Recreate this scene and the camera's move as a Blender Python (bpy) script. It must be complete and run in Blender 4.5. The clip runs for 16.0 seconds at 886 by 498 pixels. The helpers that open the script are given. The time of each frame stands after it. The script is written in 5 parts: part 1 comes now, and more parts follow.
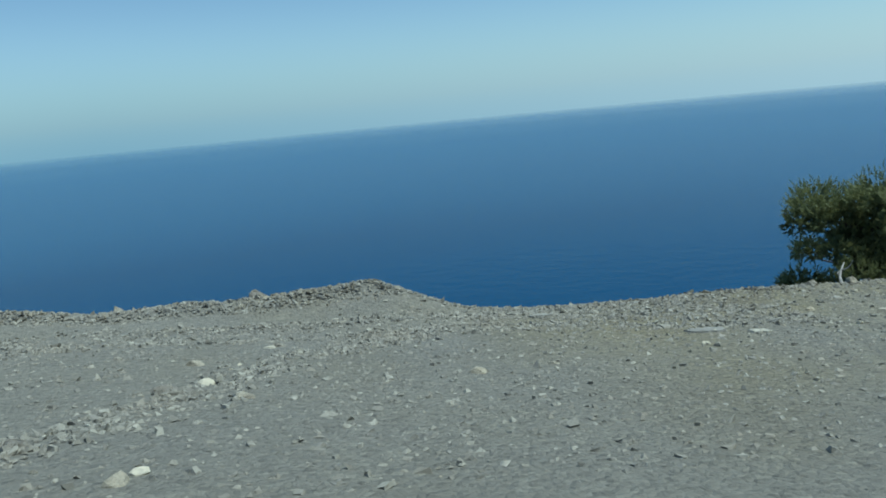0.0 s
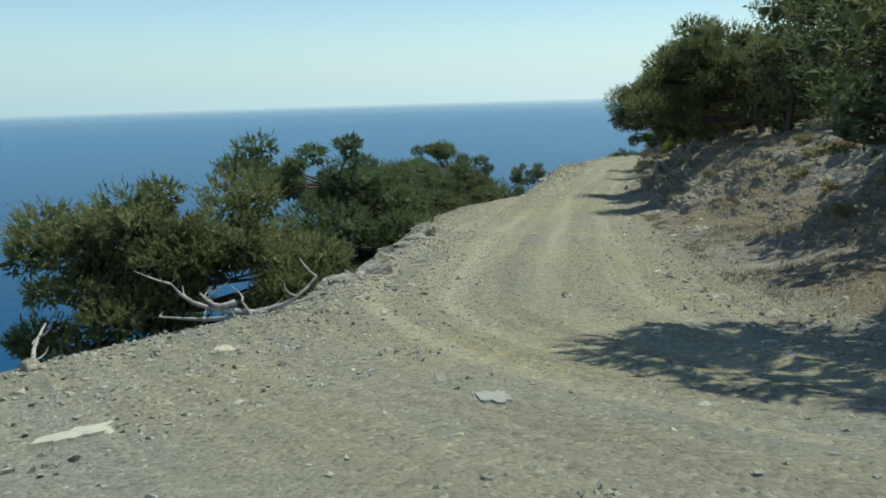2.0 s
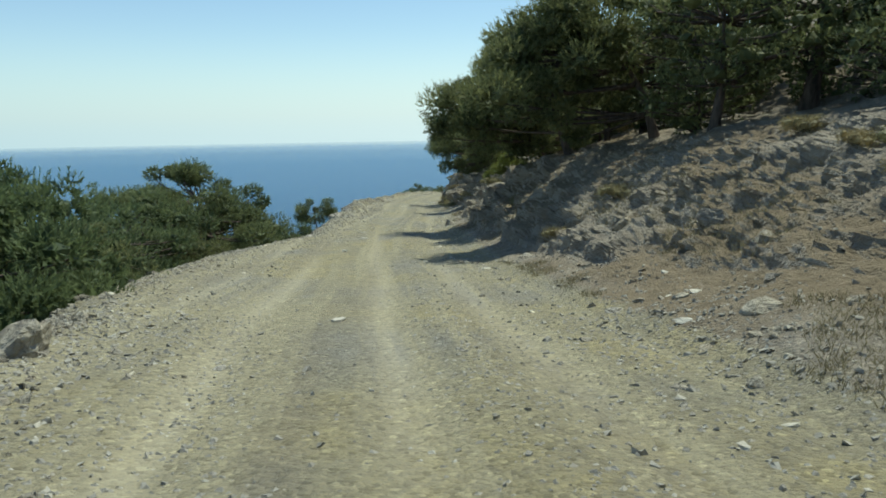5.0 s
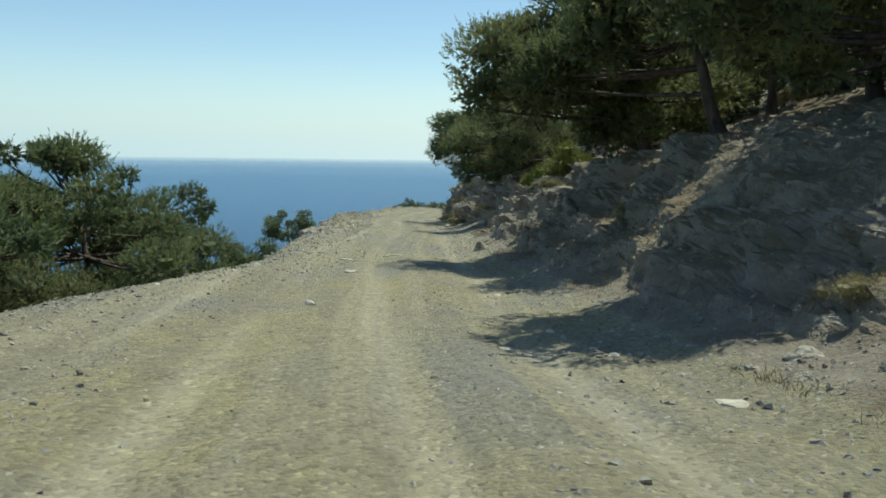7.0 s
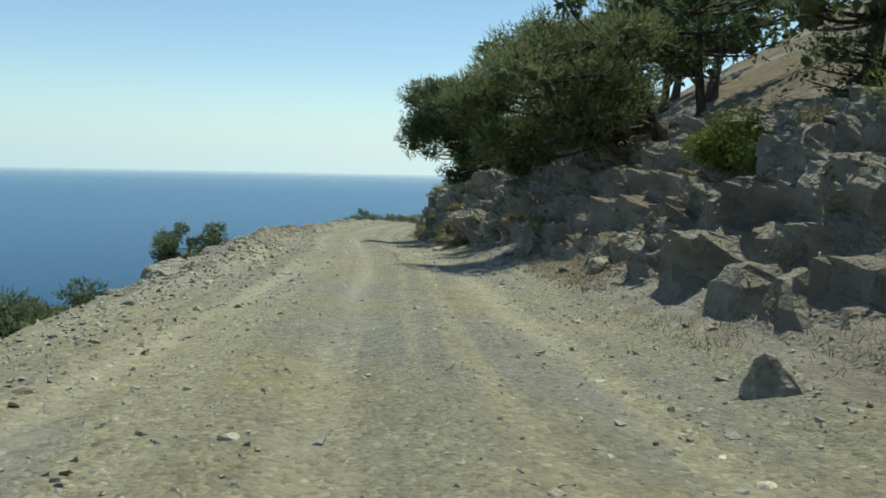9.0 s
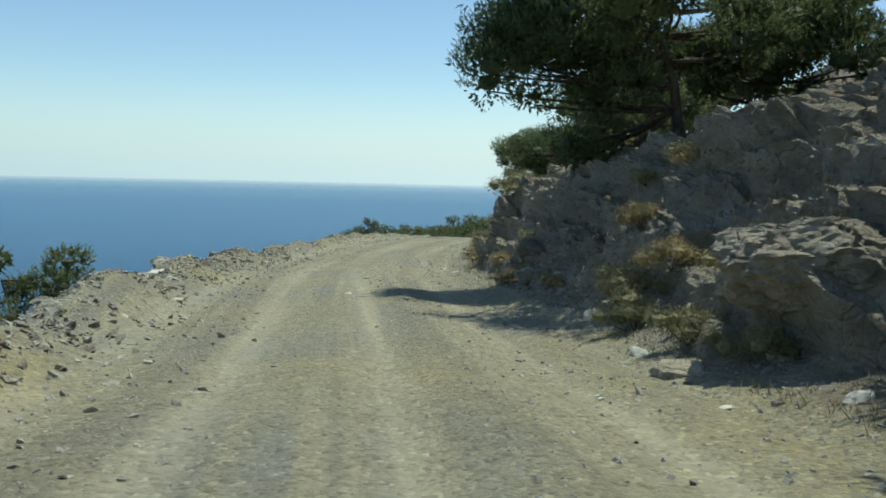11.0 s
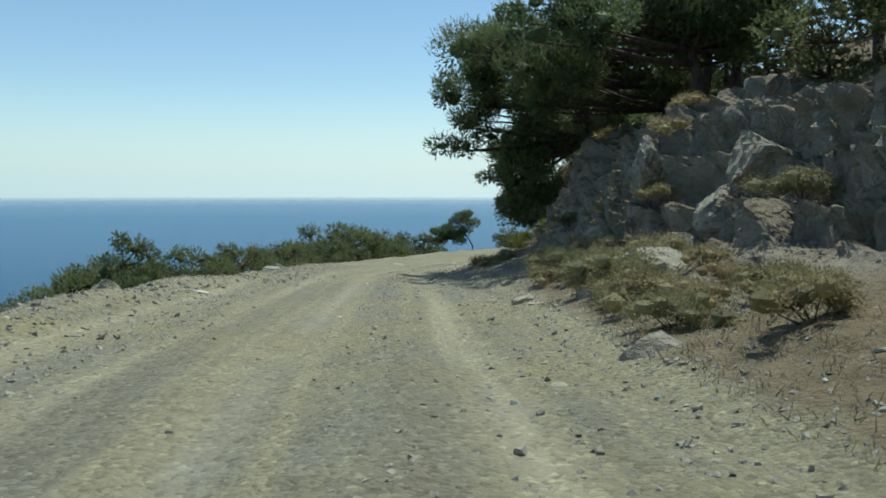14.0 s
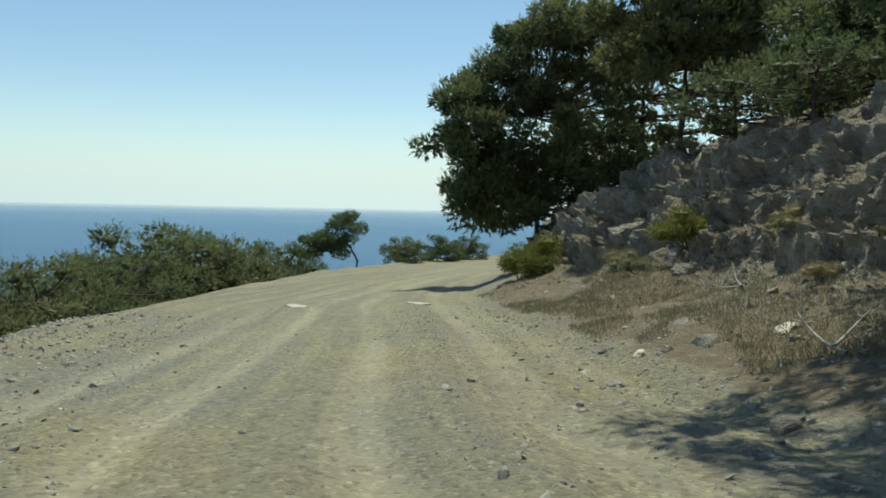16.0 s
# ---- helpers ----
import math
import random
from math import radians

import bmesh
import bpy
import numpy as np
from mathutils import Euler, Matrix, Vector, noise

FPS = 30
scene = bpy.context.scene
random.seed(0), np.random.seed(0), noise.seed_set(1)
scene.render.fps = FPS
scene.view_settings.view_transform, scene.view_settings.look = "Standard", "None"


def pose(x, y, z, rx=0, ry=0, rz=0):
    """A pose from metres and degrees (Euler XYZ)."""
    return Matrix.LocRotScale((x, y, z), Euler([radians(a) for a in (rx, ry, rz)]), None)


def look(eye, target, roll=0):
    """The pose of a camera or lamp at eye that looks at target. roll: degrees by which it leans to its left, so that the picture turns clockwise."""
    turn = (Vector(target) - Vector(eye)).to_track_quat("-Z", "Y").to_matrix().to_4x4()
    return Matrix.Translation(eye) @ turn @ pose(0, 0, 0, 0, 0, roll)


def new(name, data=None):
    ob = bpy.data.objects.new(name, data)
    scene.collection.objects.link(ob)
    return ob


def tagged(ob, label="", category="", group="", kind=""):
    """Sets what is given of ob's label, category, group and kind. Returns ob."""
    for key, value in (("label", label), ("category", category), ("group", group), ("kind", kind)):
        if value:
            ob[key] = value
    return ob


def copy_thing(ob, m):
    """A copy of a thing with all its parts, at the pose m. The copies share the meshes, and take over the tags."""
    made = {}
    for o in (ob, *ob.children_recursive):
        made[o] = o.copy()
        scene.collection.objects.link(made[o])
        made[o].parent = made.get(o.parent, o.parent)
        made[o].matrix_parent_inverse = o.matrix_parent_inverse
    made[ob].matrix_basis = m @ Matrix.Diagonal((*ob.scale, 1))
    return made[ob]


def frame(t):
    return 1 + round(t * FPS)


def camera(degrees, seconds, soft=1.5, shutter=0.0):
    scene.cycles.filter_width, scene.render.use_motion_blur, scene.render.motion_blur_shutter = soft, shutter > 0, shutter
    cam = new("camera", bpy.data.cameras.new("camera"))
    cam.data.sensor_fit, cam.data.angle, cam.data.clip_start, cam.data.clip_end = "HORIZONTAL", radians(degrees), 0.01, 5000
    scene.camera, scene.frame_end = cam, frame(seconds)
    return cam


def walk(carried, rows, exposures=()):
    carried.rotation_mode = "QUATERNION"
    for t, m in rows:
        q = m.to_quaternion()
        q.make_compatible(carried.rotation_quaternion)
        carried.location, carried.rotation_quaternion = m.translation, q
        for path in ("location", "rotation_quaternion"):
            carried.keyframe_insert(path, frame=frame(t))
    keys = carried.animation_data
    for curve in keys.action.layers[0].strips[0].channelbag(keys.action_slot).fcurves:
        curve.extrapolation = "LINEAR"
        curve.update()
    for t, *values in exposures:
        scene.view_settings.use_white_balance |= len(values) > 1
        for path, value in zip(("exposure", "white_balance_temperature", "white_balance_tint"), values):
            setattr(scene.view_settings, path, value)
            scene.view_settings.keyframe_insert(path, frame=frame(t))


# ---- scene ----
cam = camera(57.8, 16.0, soft=1.75)
PATH = [
    (0, (-0.320, 0.250, 2.180), (-2.142, 0.998, 1.841), -5.4),
    (0.5, (-0.840, 0.720, 2.090), (-2.462, 1.839, 1.748), -4.3),
    (1, (-1.263, 1.362, 2.016), (-2.568, 2.830, 1.641), -2.9),
    (1.5, (-2.068, 2.785, 1.737), (-3.054, 4.483, 1.357), -2.0),
    (2, (-2.763, 4.610, 1.456), (-3.426, 6.458, 1.073), -1.7),
    (2.5, (-3.197, 6.097, 1.225), (-3.629, 8.015, 0.858), -1.0),
    (3, (-3.723, 7.740, 0.984), (-3.984, 9.693, 0.644), -0.1),
    (5.5, (-5.860, 17.872, -0.335), (-6.008, 19.847, -0.614), -0.7),
    (6, (-6.337, 20.259, -0.591), (-6.476, 22.237, -0.852), -0.1),
    (6.5, (-6.820, 22.718, -0.842), (-6.936, 24.698, -1.098), 0.3),
    (7, (-7.418, 26.290, -1.219), (-7.530, 28.272, -1.463), 0.8),
    (7.5, (-7.865, 28.931, -1.488), (-7.980, 30.916, -1.706), 0.4),
    (8, (-8.476, 32.810, -1.824), (-8.494, 34.798, -2.045), -0.1),
    (10.5, (-10.927, 55.833, -3.202), (-10.908, 57.824, -3.381), 2.0),
    (11, (-11.420, 59.983, -3.454), (-11.412, 61.975, -3.637), 1.4),
    (11.5, (-11.957, 63.101, -3.711), (-11.913, 65.093, -3.883), 0.8),
    (12, (-12.443, 67.864, -4.081), (-12.342, 69.856, -4.245), 0.2),
    (12.5, (-12.747, 73.700, -4.396), (-12.569, 75.683, -4.579), 0.1),
    (13, (-12.955, 78.563, -4.644), (-12.728, 80.546, -4.787), -0.2),
    (13.5, (-12.998, 83.379, -4.972), (-12.706, 85.353, -5.101), -0.2),
    (14, (-12.369, 89.848, -5.145), (-11.958, 91.800, -5.297), 0.1),
    (14.5, (-12.232, 94.116, -5.278), (-11.699, 96.039, -5.418), 0.1),
    (15, (-11.685, 100.072, -5.617), (-11.031, 101.957, -5.754), 0.9),
    (15.5, (-10.846, 105.482, -5.953), (-10.130, 107.346, -6.082), 0.8),
    (16, (-10.785, 109.655, -6.372), (-9.983, 111.484, -6.490), 1.3),
]
walk(cam, [(t, look(eye, target, roll)) for t, eye, target, roll in PATH],
     exposures=[(0, -0.38, 5500, -7), (1.0, -0.26, 5850, -6), (2.0, -0.06, 6150, -4), (3.0, 0.02, 6250, -3), (5.5, 0.0, 6300, -3), (8.0, -0.02, 6300, -3), (10.5, -0.06, 6200, -4), (13.5, -0.14, 6050, -4), (14.5, -0.1, 6200, -4), (16, -0.08, 6500, -3)])

# ---------------------------------------------------------------- light
SUN_AZ, SUN_EL = radians(37), radians(67)      # clockwise from +y, above the horizon
world = bpy.data.worlds.new("world")
world.use_nodes = True
scene.world = world
wt = world.node_tree
sky = wt.nodes.new("ShaderNodeTexSky")
sky.sky_type = "NISHITA"
sky.sun_disc = False
sky.sun_elevation, sky.sun_rotation = SUN_EL, SUN_AZ
sky.altitude, sky.air_density, sky.dust_density, sky.ozone_density = 300, 1.0, 0.25, 2.0
wt.nodes["Background"].inputs["Strength"].default_value = 0.13
# the sea's rim lies a little under the sky's horizon: the lowest sky goes on down to it
way = wt.nodes.new("ShaderNodeTexCoord")
low = wt.nodes.new("ShaderNodeVectorMath")
low.operation = "MAXIMUM"
low.inputs[1].default_value = (-1, -1, 0.02)
wt.links.new(way.outputs["Generated"], low.inputs[0])
wt.links.new(low.outputs[0], sky.inputs["Vector"])
# sea haze along the horizon, paler towards the sun
parts_of = wt.nodes.new("ShaderNodeSeparateXYZ")
wt.links.new(way.outputs["Generated"], parts_of.inputs[0])
height = wt.nodes.new("ShaderNodeMapRange")
height.interpolation_type = "SMOOTHSTEP"
for k, v in (("From Min", 0.13), ("From Max", -0.02), ("To Min", 0.0), ("To Max", 0.85)):
    height.inputs[k].default_value = v
wt.links.new(parts_of.outputs["Z"], height.inputs["Value"])
sunward = wt.nodes.new("ShaderNodeVectorMath")
sunward.operation = "DOT_PRODUCT"
sunward.inputs[1].default_value = (math.sin(SUN_AZ), math.cos(SUN_AZ), 0)
wt.links.new(way.outputs["Generated"], sunward.inputs[0])
turned = wt.nodes.new("ShaderNodeMapRange")
for k, v in (("From Min", -0.6), ("From Max", 0.9), ("To Min", 0.0), ("To Max", 1.0)):
    turned.inputs[k].default_value = v
wt.links.new(sunward.outputs["Value"], turned.inputs["Value"])
pale = wt.nodes.new("ShaderNodeMix")
pale.data_type = "RGBA"
pale.inputs[6].default_value, pale.inputs[7].default_value = (1.9, 3.5, 4.8, 1), (5.6, 6.6, 7.2, 1)
wt.links.new(turned.outputs[0], pale.inputs[0])
hazy = wt.nodes.new("ShaderNodeMix")
hazy.data_type = "RGBA"
wt.links.new(height.outputs[0], hazy.inputs[0])
wt.links.new(sky.outputs[0], hazy.inputs[6])
wt.links.new(pale.outputs[2], hazy.inputs[7])
wt.links.new(hazy.outputs[2], wt.nodes["Background"].inputs["Color"])
sun = new("sun", bpy.data.lights.new("sun", "SUN"))
sun.data.energy, sun.data.angle, sun.data.color = 4.2, radians(0.53), (1.0, 0.955, 0.85)
sun_way = Vector((math.sin(SUN_AZ) * math.cos(SUN_EL), math.cos(SUN_AZ) * math.cos(SUN_EL), math.sin(SUN_EL)))
sun.matrix_world = look(sun_way * 80, (0, 0, 0))


# ---------------------------------------------------------------- materials
class Mat:
    """A small builder for node materials."""

    def __init__(self, name, rough=0.9, spec=0.3):
        self.m = bpy.data.materials.new(name)
        self.m.use_nodes = True
        self.t = self.m.node_tree
        self.bsdf = self.t.nodes["Principled BSDF"]
        self.bsdf.inputs["Roughness"].default_value = rough
        self.bsdf.inputs["Specular IOR Level"].default_value = spec
        self.geo = self.node("ShaderNodeNewGeometry")
        self.info = self.node("ShaderNodeObjectInfo")

    def node(self, kind, **props):
        n = self.t.nodes.new(kind)
        for k, v in props.items():
            n.inputs[k].default_value = v
        return n

    def link(self, a, b):
        self.t.links.new(a, b)

    def noise(self, scale, detail=4.0, rough=0.55, vec=None):
        n = self.node("ShaderNodeTexNoise", Scale=scale, Detail=detail, Roughness=rough)
        self.link(vec or self.geo.outputs["Position"], n.inputs["Vector"])
        return n.outputs["Fac"]

    def cells(self, scale, vec=None, feature="F1"):
        n = self.node("ShaderNodeTexVoronoi", Scale=scale)
        n.feature = feature
        self.link(vec or self.geo.outputs["Position"], n.inputs["Vector"])
        return n

    def ramp(self, fac, stops):
        n = self.t.nodes.new("ShaderNodeValToRGB")
        el = n.color_ramp.elements
        while len(el) < len(stops):
            el.new(0.5)
        for e, (p, c) in zip(el, stops):
            e.position = p
            e.color = (*c, 1) if len(c) == 3 else c
        self.link(fac, n.inputs["Fac"])
        return n.outputs["Color"]

    def mix(self, fac, a, b, blend="MIX"):
        n = self.t.nodes.new("ShaderNodeMix")
        n.data_type, n.blend_type = "RGBA", blend
        for v, s in ((fac, n.inputs[0]), (a, n.inputs[6]), (b, n.inputs[7])):
            if isinstance(v, (int, float)):
                s.default_value = v
            elif isinstance(v, tuple):
                s.default_value = (*v, 1)
            else:
                self.link(v, s)
        return n.outputs[2]

    def math(self, op, a, b=0.0):
        n = self.t.nodes.new("ShaderNodeMath")
        n.operation = op
        for v, s in ((a, n.inputs[0]), (b, n.inputs[1])):
            if isinstance(v, (int, float)):
                s.default_value = v
            else:
                self.link(v, s)
        return n.outputs[0]

    def attr(self, name):
        n = self.t.nodes.new("ShaderNodeAttribute")
        n.attribute_name = name
        return n.outputs["Fac"]

    def stretch(self, s):
        n = self.t.nodes.new("ShaderNodeMapping")
        n.inputs["Scale"].default_value = s
        self.link(self.geo.outputs["Position"], n.inputs["Vector"])
        return n.outputs["Vector"]

    def bump(self, height, strength, distance):
        n = self.node("ShaderNodeBump", Strength=strength, Distance=distance)
        self.link(height, n.inputs["Height"])
        self.link(n.outputs["Normal"], self.bsdf.inputs["Normal"])

    def done(self, colour):
        if isinstance(colour, tuple):
            self.bsdf.inputs["Base Color"].default_value = (*colour, 1)
        else:
            self.link(colour, self.bsdf.inputs["Base Color"])
        return self.m


def ground_material():
    m = Mat("dusty_ground", 0.95, 0.15)
    big, mid, fine = m.noise(0.35, 3), m.noise(2.2, 5, 0.6), m.noise(22, 6, 0.7)
    pebble = m.cells(26)
    pebble2 = m.cells(9)
    road = m.ramp(big, [(0.36, (0.262, 0.25, 0.205)), (0.48, (0.295, 0.27, 0.185)), (0.62, (0.35, 0.305, 0.17))])
    road = m.mix(m.ramp(mid, [(0.42, (0, 0, 0)), (0.62, (0.55, 0.55, 0.55))]), road, (0.245, 0.222, 0.158))
    spot = m.t.nodes.new("ShaderNodeSeparateXYZ")
    m.link(m.geo.outputs["Position"], spot.inputs[0])
    lane = m.t.nodes.new("ShaderNodeCombineXYZ")
    m.link(m.math("MULTIPLY", m.attr("across"), 2.6), lane.inputs[0])
    m.link(m.math("MULTIPLY", spot.outputs["Y"], 0.07), lane.inputs[1])
    streak = m.noise(1.0, 5, 0.62, lane.outputs[0])
    wheel = m.t.nodes.new("ShaderNodeCombineXYZ")
    m.link(m.math("ADD", m.math("MULTIPLY", m.attr("across"), 1.15), 3.0), wheel.inputs[0])
    m.link(m.math("MULTIPLY", spot.outputs["Y"], 0.018), wheel.inputs[1])
    tracks = m.noise(1.0, 2, 0.5, wheel.outputs[0])
    road = m.mix(m.ramp(tracks, [(0.38, (0.6, 0.6, 0.6)), (0.52, (0, 0, 0))]), road, (0.245, 0.218, 0.155))
    road = m.mix(m.ramp(streak, [(0.46, (0, 0, 0)), (0.6, (1, 1, 1))]), road, (0.35, 0.315, 0.205))
    speck = m.ramp(pebble.outputs["Color"], [(0.15, (0.6, 0.6, 0.6)), (0.35, (0.95, 0.95, 0.95)), (0.7, (1, 1, 1)), (0.85, (1.3, 1.3, 1.28)), (0.97, (1.6, 1.58, 1.5))])
    road = m.mix(0.8, road, speck, "MULTIPLY")
    road = m.mix(0.3, road, m.ramp(pebble2.outputs["Color"], [(0.2, (0.78, 0.78, 0.78)), (0.5, (1, 1, 1)), (0.9, (1.25, 1.24, 1.2))]), "MULTIPLY")
    road = m.mix(m.ramp(fine, [(0.3, (0.5, 0.5, 0.5)), (0.55, (0, 0, 0))]), road, (0.19, 0.18, 0.15))
    soil = m.ramp(mid, [(0.3, (0.198, 0.172, 0.134)), (0.55, (0.288, 0.255, 0.2)), (0.75, (0.38, 0.342, 0.272))])
    soil = m.mix(0.5, soil, speck, "MULTIPLY")
    rockn = m.noise(1.4, 8, 0.65, m.stretch((1.0, 1.0, 2.2)))
    rock = m.ramp(rockn, [(0.32, (0.32, 0.28, 0.22)), (0.5, (0.45, 0.40, 0.32)), (0.68, (0.56, 0.51, 0.42))])
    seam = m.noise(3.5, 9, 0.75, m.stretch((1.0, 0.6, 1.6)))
    # crevice shade put into the rock's colour, where the seam noise is low
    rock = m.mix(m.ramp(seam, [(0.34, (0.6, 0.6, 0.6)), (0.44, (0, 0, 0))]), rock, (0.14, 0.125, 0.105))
    rock = m.mix(m.ramp(m.noise(7, 8, 0.7), [(0.56, (0, 0, 0)), (0.70, (0.6, 0.6, 0.6))]), rock, (0.50, 0.46, 0.38))
    rust = m.noise(0.8, 5, 0.6)
    rock = m.mix(m.ramp(rust, [(0.52, (0, 0, 0)), (0.72, (0.45, 0.45, 0.45))]), rock, (0.31, 0.25, 0.18))
    grass = m.ramp(m.noise(5, 6, 0.7), [(0.3, (0.15, 0.119, 0.078)), (0.6, (0.238, 0.192, 0.126)), (0.8, (0.33, 0.273, 0.188))])
    sep = m.t.nodes.new("ShaderNodeSeparateXYZ")
    m.link(m.geo.outputs["Normal"], sep.inputs[0])
    steep = m.ramp(m.math("ADD", sep.outputs["Z"], m.math("MULTIPLY", m.math("SUBTRACT", mid, 0.5), 0.5)), [(0.56, (1, 1, 1)), (0.76, (0, 0, 0))])
    wild = m.mix(m.attr("grassy"), soil, grass)
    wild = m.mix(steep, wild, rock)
    edge = m.math("ADD", m.attr("road"), m.math("MULTIPLY", m.math("SUBTRACT", mid, 0.5), 0.9))
    road = m.mix(m.math("MULTIPLY", m.attr("worn"), 0.32), road, m.mix(0.6, (0.40, 0.362, 0.26), speck, "MULTIPLY"))
    road = m.mix(m.math("MULTIPLY", m.attr("crushed"), 0.75), road, m.mix(0.5, (0.3, 0.29, 0.255), speck, "MULTIPLY"))
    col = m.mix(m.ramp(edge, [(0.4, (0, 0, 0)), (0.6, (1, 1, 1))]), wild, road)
    h = m.math("ADD", m.math("MULTIPLY", fine, 0.6), m.math("ADD", m.math("MULTIPLY", pebble.outputs["Distance"], -0.35), m.math("ADD", m.math("MULTIPLY", pebble2.outputs["Distance"], -0.2), m.math("MULTIPLY", m.math("MULTIPLY", seam, steep), 3.5))))
    h = m.math("MULTIPLY", h, m.math("SUBTRACT", 1.0, m.math("MULTIPLY", m.attr("worn"), 0.6)))
    drift = m.node("ShaderNodeTexNoise", Scale=1.6, Detail=5.0)
    m.link(m.geo.outputs["Position"], drift.inputs["Vector"])
    shift = m.t.nodes.new("ShaderNodeVectorMath")
    shift.operation = "MULTIPLY_ADD"
    m.link(drift.outputs["Color"], shift.inputs[0])
    shift.inputs[1].default_value = (0.9, 0.9, 0.9)
    m.link(m.stretch((1.0, 1.0, 0.7)), shift.inputs[2])
    crack = m.cells(2.1, shift.outputs[0], "DISTANCE_TO_EDGE").outputs["Distance"]
    crack2 = m.cells(5.5, shift.outputs[0], "DISTANCE_TO_EDGE").outputs["Distance"]
    joint = m.math("ADD", m.ramp(crack, [(0.0, (0, 0, 0)), (0.07, (1, 1, 1))]), m.math("MULTIPLY", m.ramp(crack2, [(0.0, (0, 0, 0)), (0.09, (1, 1, 1))]), 0.5))
    strata = m.noise(2.2, 6, 0.65, m.stretch((0.5, 0.5, 4.5)))
    h = m.math("ADD", h, m.math("MULTIPLY", steep, m.math("ADD", m.math("MULTIPLY", joint, 0.9), m.math("MULTIPLY", strata, 2.5))))
    m.bump(h, 1.0, 0.06)
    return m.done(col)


def stone_material(name, tones, rust=0.35, relief=0.04, pitted=0.7):
    m = Mat(name, 0.9, 0.25)
    n = m.noise(6, 7, 0.65)
    col = m.ramp(n, [(0.3, tones[0]), (0.5, tones[1]), (0.72, tones[2])])
    vary = m.ramp(m.info.outputs["Random"], [(0.0, (0.72, 0.72, 0.74)), (0.5, (1, 0.98, 0.94)), (1.0, (1.25, 1.2, 1.1))])
    col = m.mix(1.0, col, vary, "MULTIPLY")
    isle = m.ramp(m.geo.outputs["Random Per Island"], [(0.0, (0.62, 0.62, 0.6)), (0.25, (0.85, 0.85, 0.84)), (0.7, (1, 1, 0.97)), (1.0, (1.45, 1.44, 1.38))])
    col = m.mix(0.8, col, isle, "MULTIPLY")
    col = m.mix(m.ramp(m.noise(1.3, 4), [(0.5, (0, 0, 0)), (0.7, (rust, rust, rust))]), col, (0.33, 0.26, 0.16))
    pits = m.noise(4.5, 10, 0.75)
    col = m.mix(m.ramp(pits, [(0.36, (pitted, pitted, pitted)), (0.46, (0, 0, 0))]), col, (0.1, 0.095, 0.085))
    h = m.math("ADD", pits, m.math("MULTIPLY", m.noise(30, 4), 0.4))
    if relief > 0.045:
        drift = m.node("ShaderNodeTexNoise", Scale=2.4, Detail=6.0)
        m.link(m.geo.outputs["Position"], drift.inputs["Vector"])
        shift = m.t.nodes.new("ShaderNodeVectorMath")
        shift.operation = "ADD"
        calm = m.t.nodes.new("ShaderNodeVectorMath")
        calm.operation = "SCALE"
        calm.inputs["Scale"].default_value = 0.4
        m.link(drift.outputs["Color"], calm.inputs[0])
        m.link(calm.outputs[0], shift.inputs[0])
        m.link(m.stretch((1.0, 1.0, 1.6)), shift.inputs[1])
        joint = m.ramp(m.cells(3.2, shift.outputs[0], "DISTANCE_TO_EDGE").outputs["Distance"], [(0.0, (0, 0, 0)), (0.08, (1, 1, 1))])
        h = m.math("ADD", m.math("MULTIPLY", h, 1.6), m.math("ADD", m.math("MULTIPLY", joint, 0.5), m.math("MULTIPLY", m.noise(3, 6, 0.65, m.stretch((0.5, 0.5, 4.0))), 2.0)))
    m.bump(h, 0.9, relief)
    return m.done(col)


def leaf_material(name, dark, mid, light, dry, tone=False):
    m = Mat(name, 0.6, 0.25)
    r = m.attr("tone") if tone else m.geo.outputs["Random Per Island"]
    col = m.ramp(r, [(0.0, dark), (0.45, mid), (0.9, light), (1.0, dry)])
    col = m.mix(m.ramp(m.noise(1.1, 3), [(0.4, (0, 0, 0)), (0.65, (0.6, 0.6, 0.6))]), col, light)
    tint = m.ramp(m.info.outputs["Random"], [(0.0, (0.8, 0.9, 0.85)), (1.0, (1.2, 1.1, 1.0))])
    col = m.mix(1.0, col, tint, "MULTIPLY")
    m.bsdf.inputs["Subsurface Weight"].default_value = 0.0
    shine = m.t.nodes.new("ShaderNodeBsdfTranslucent")
    m.link(col, shine.inputs["Color"])
    both = m.node("ShaderNodeMixShader", Fac=0.42)
    m.link(m.bsdf.outputs[0], both.inputs[1])
    m.link(shine.outputs[0], both.inputs[2])
    m.link(both.outputs[0], m.t.nodes["Material Output"].inputs["Surface"])
    return m.done(col)


def bark_material(name, a, b):
    m = Mat(name, 0.95, 0.2)
    n = m.noise(9, 6, 0.65, m.stretch((1, 1, 0.25)))
    m.bump(n, 0.8, 0.03)
    return m.done(m.ramp(n, [(0.35, a), (0.65, b)]))


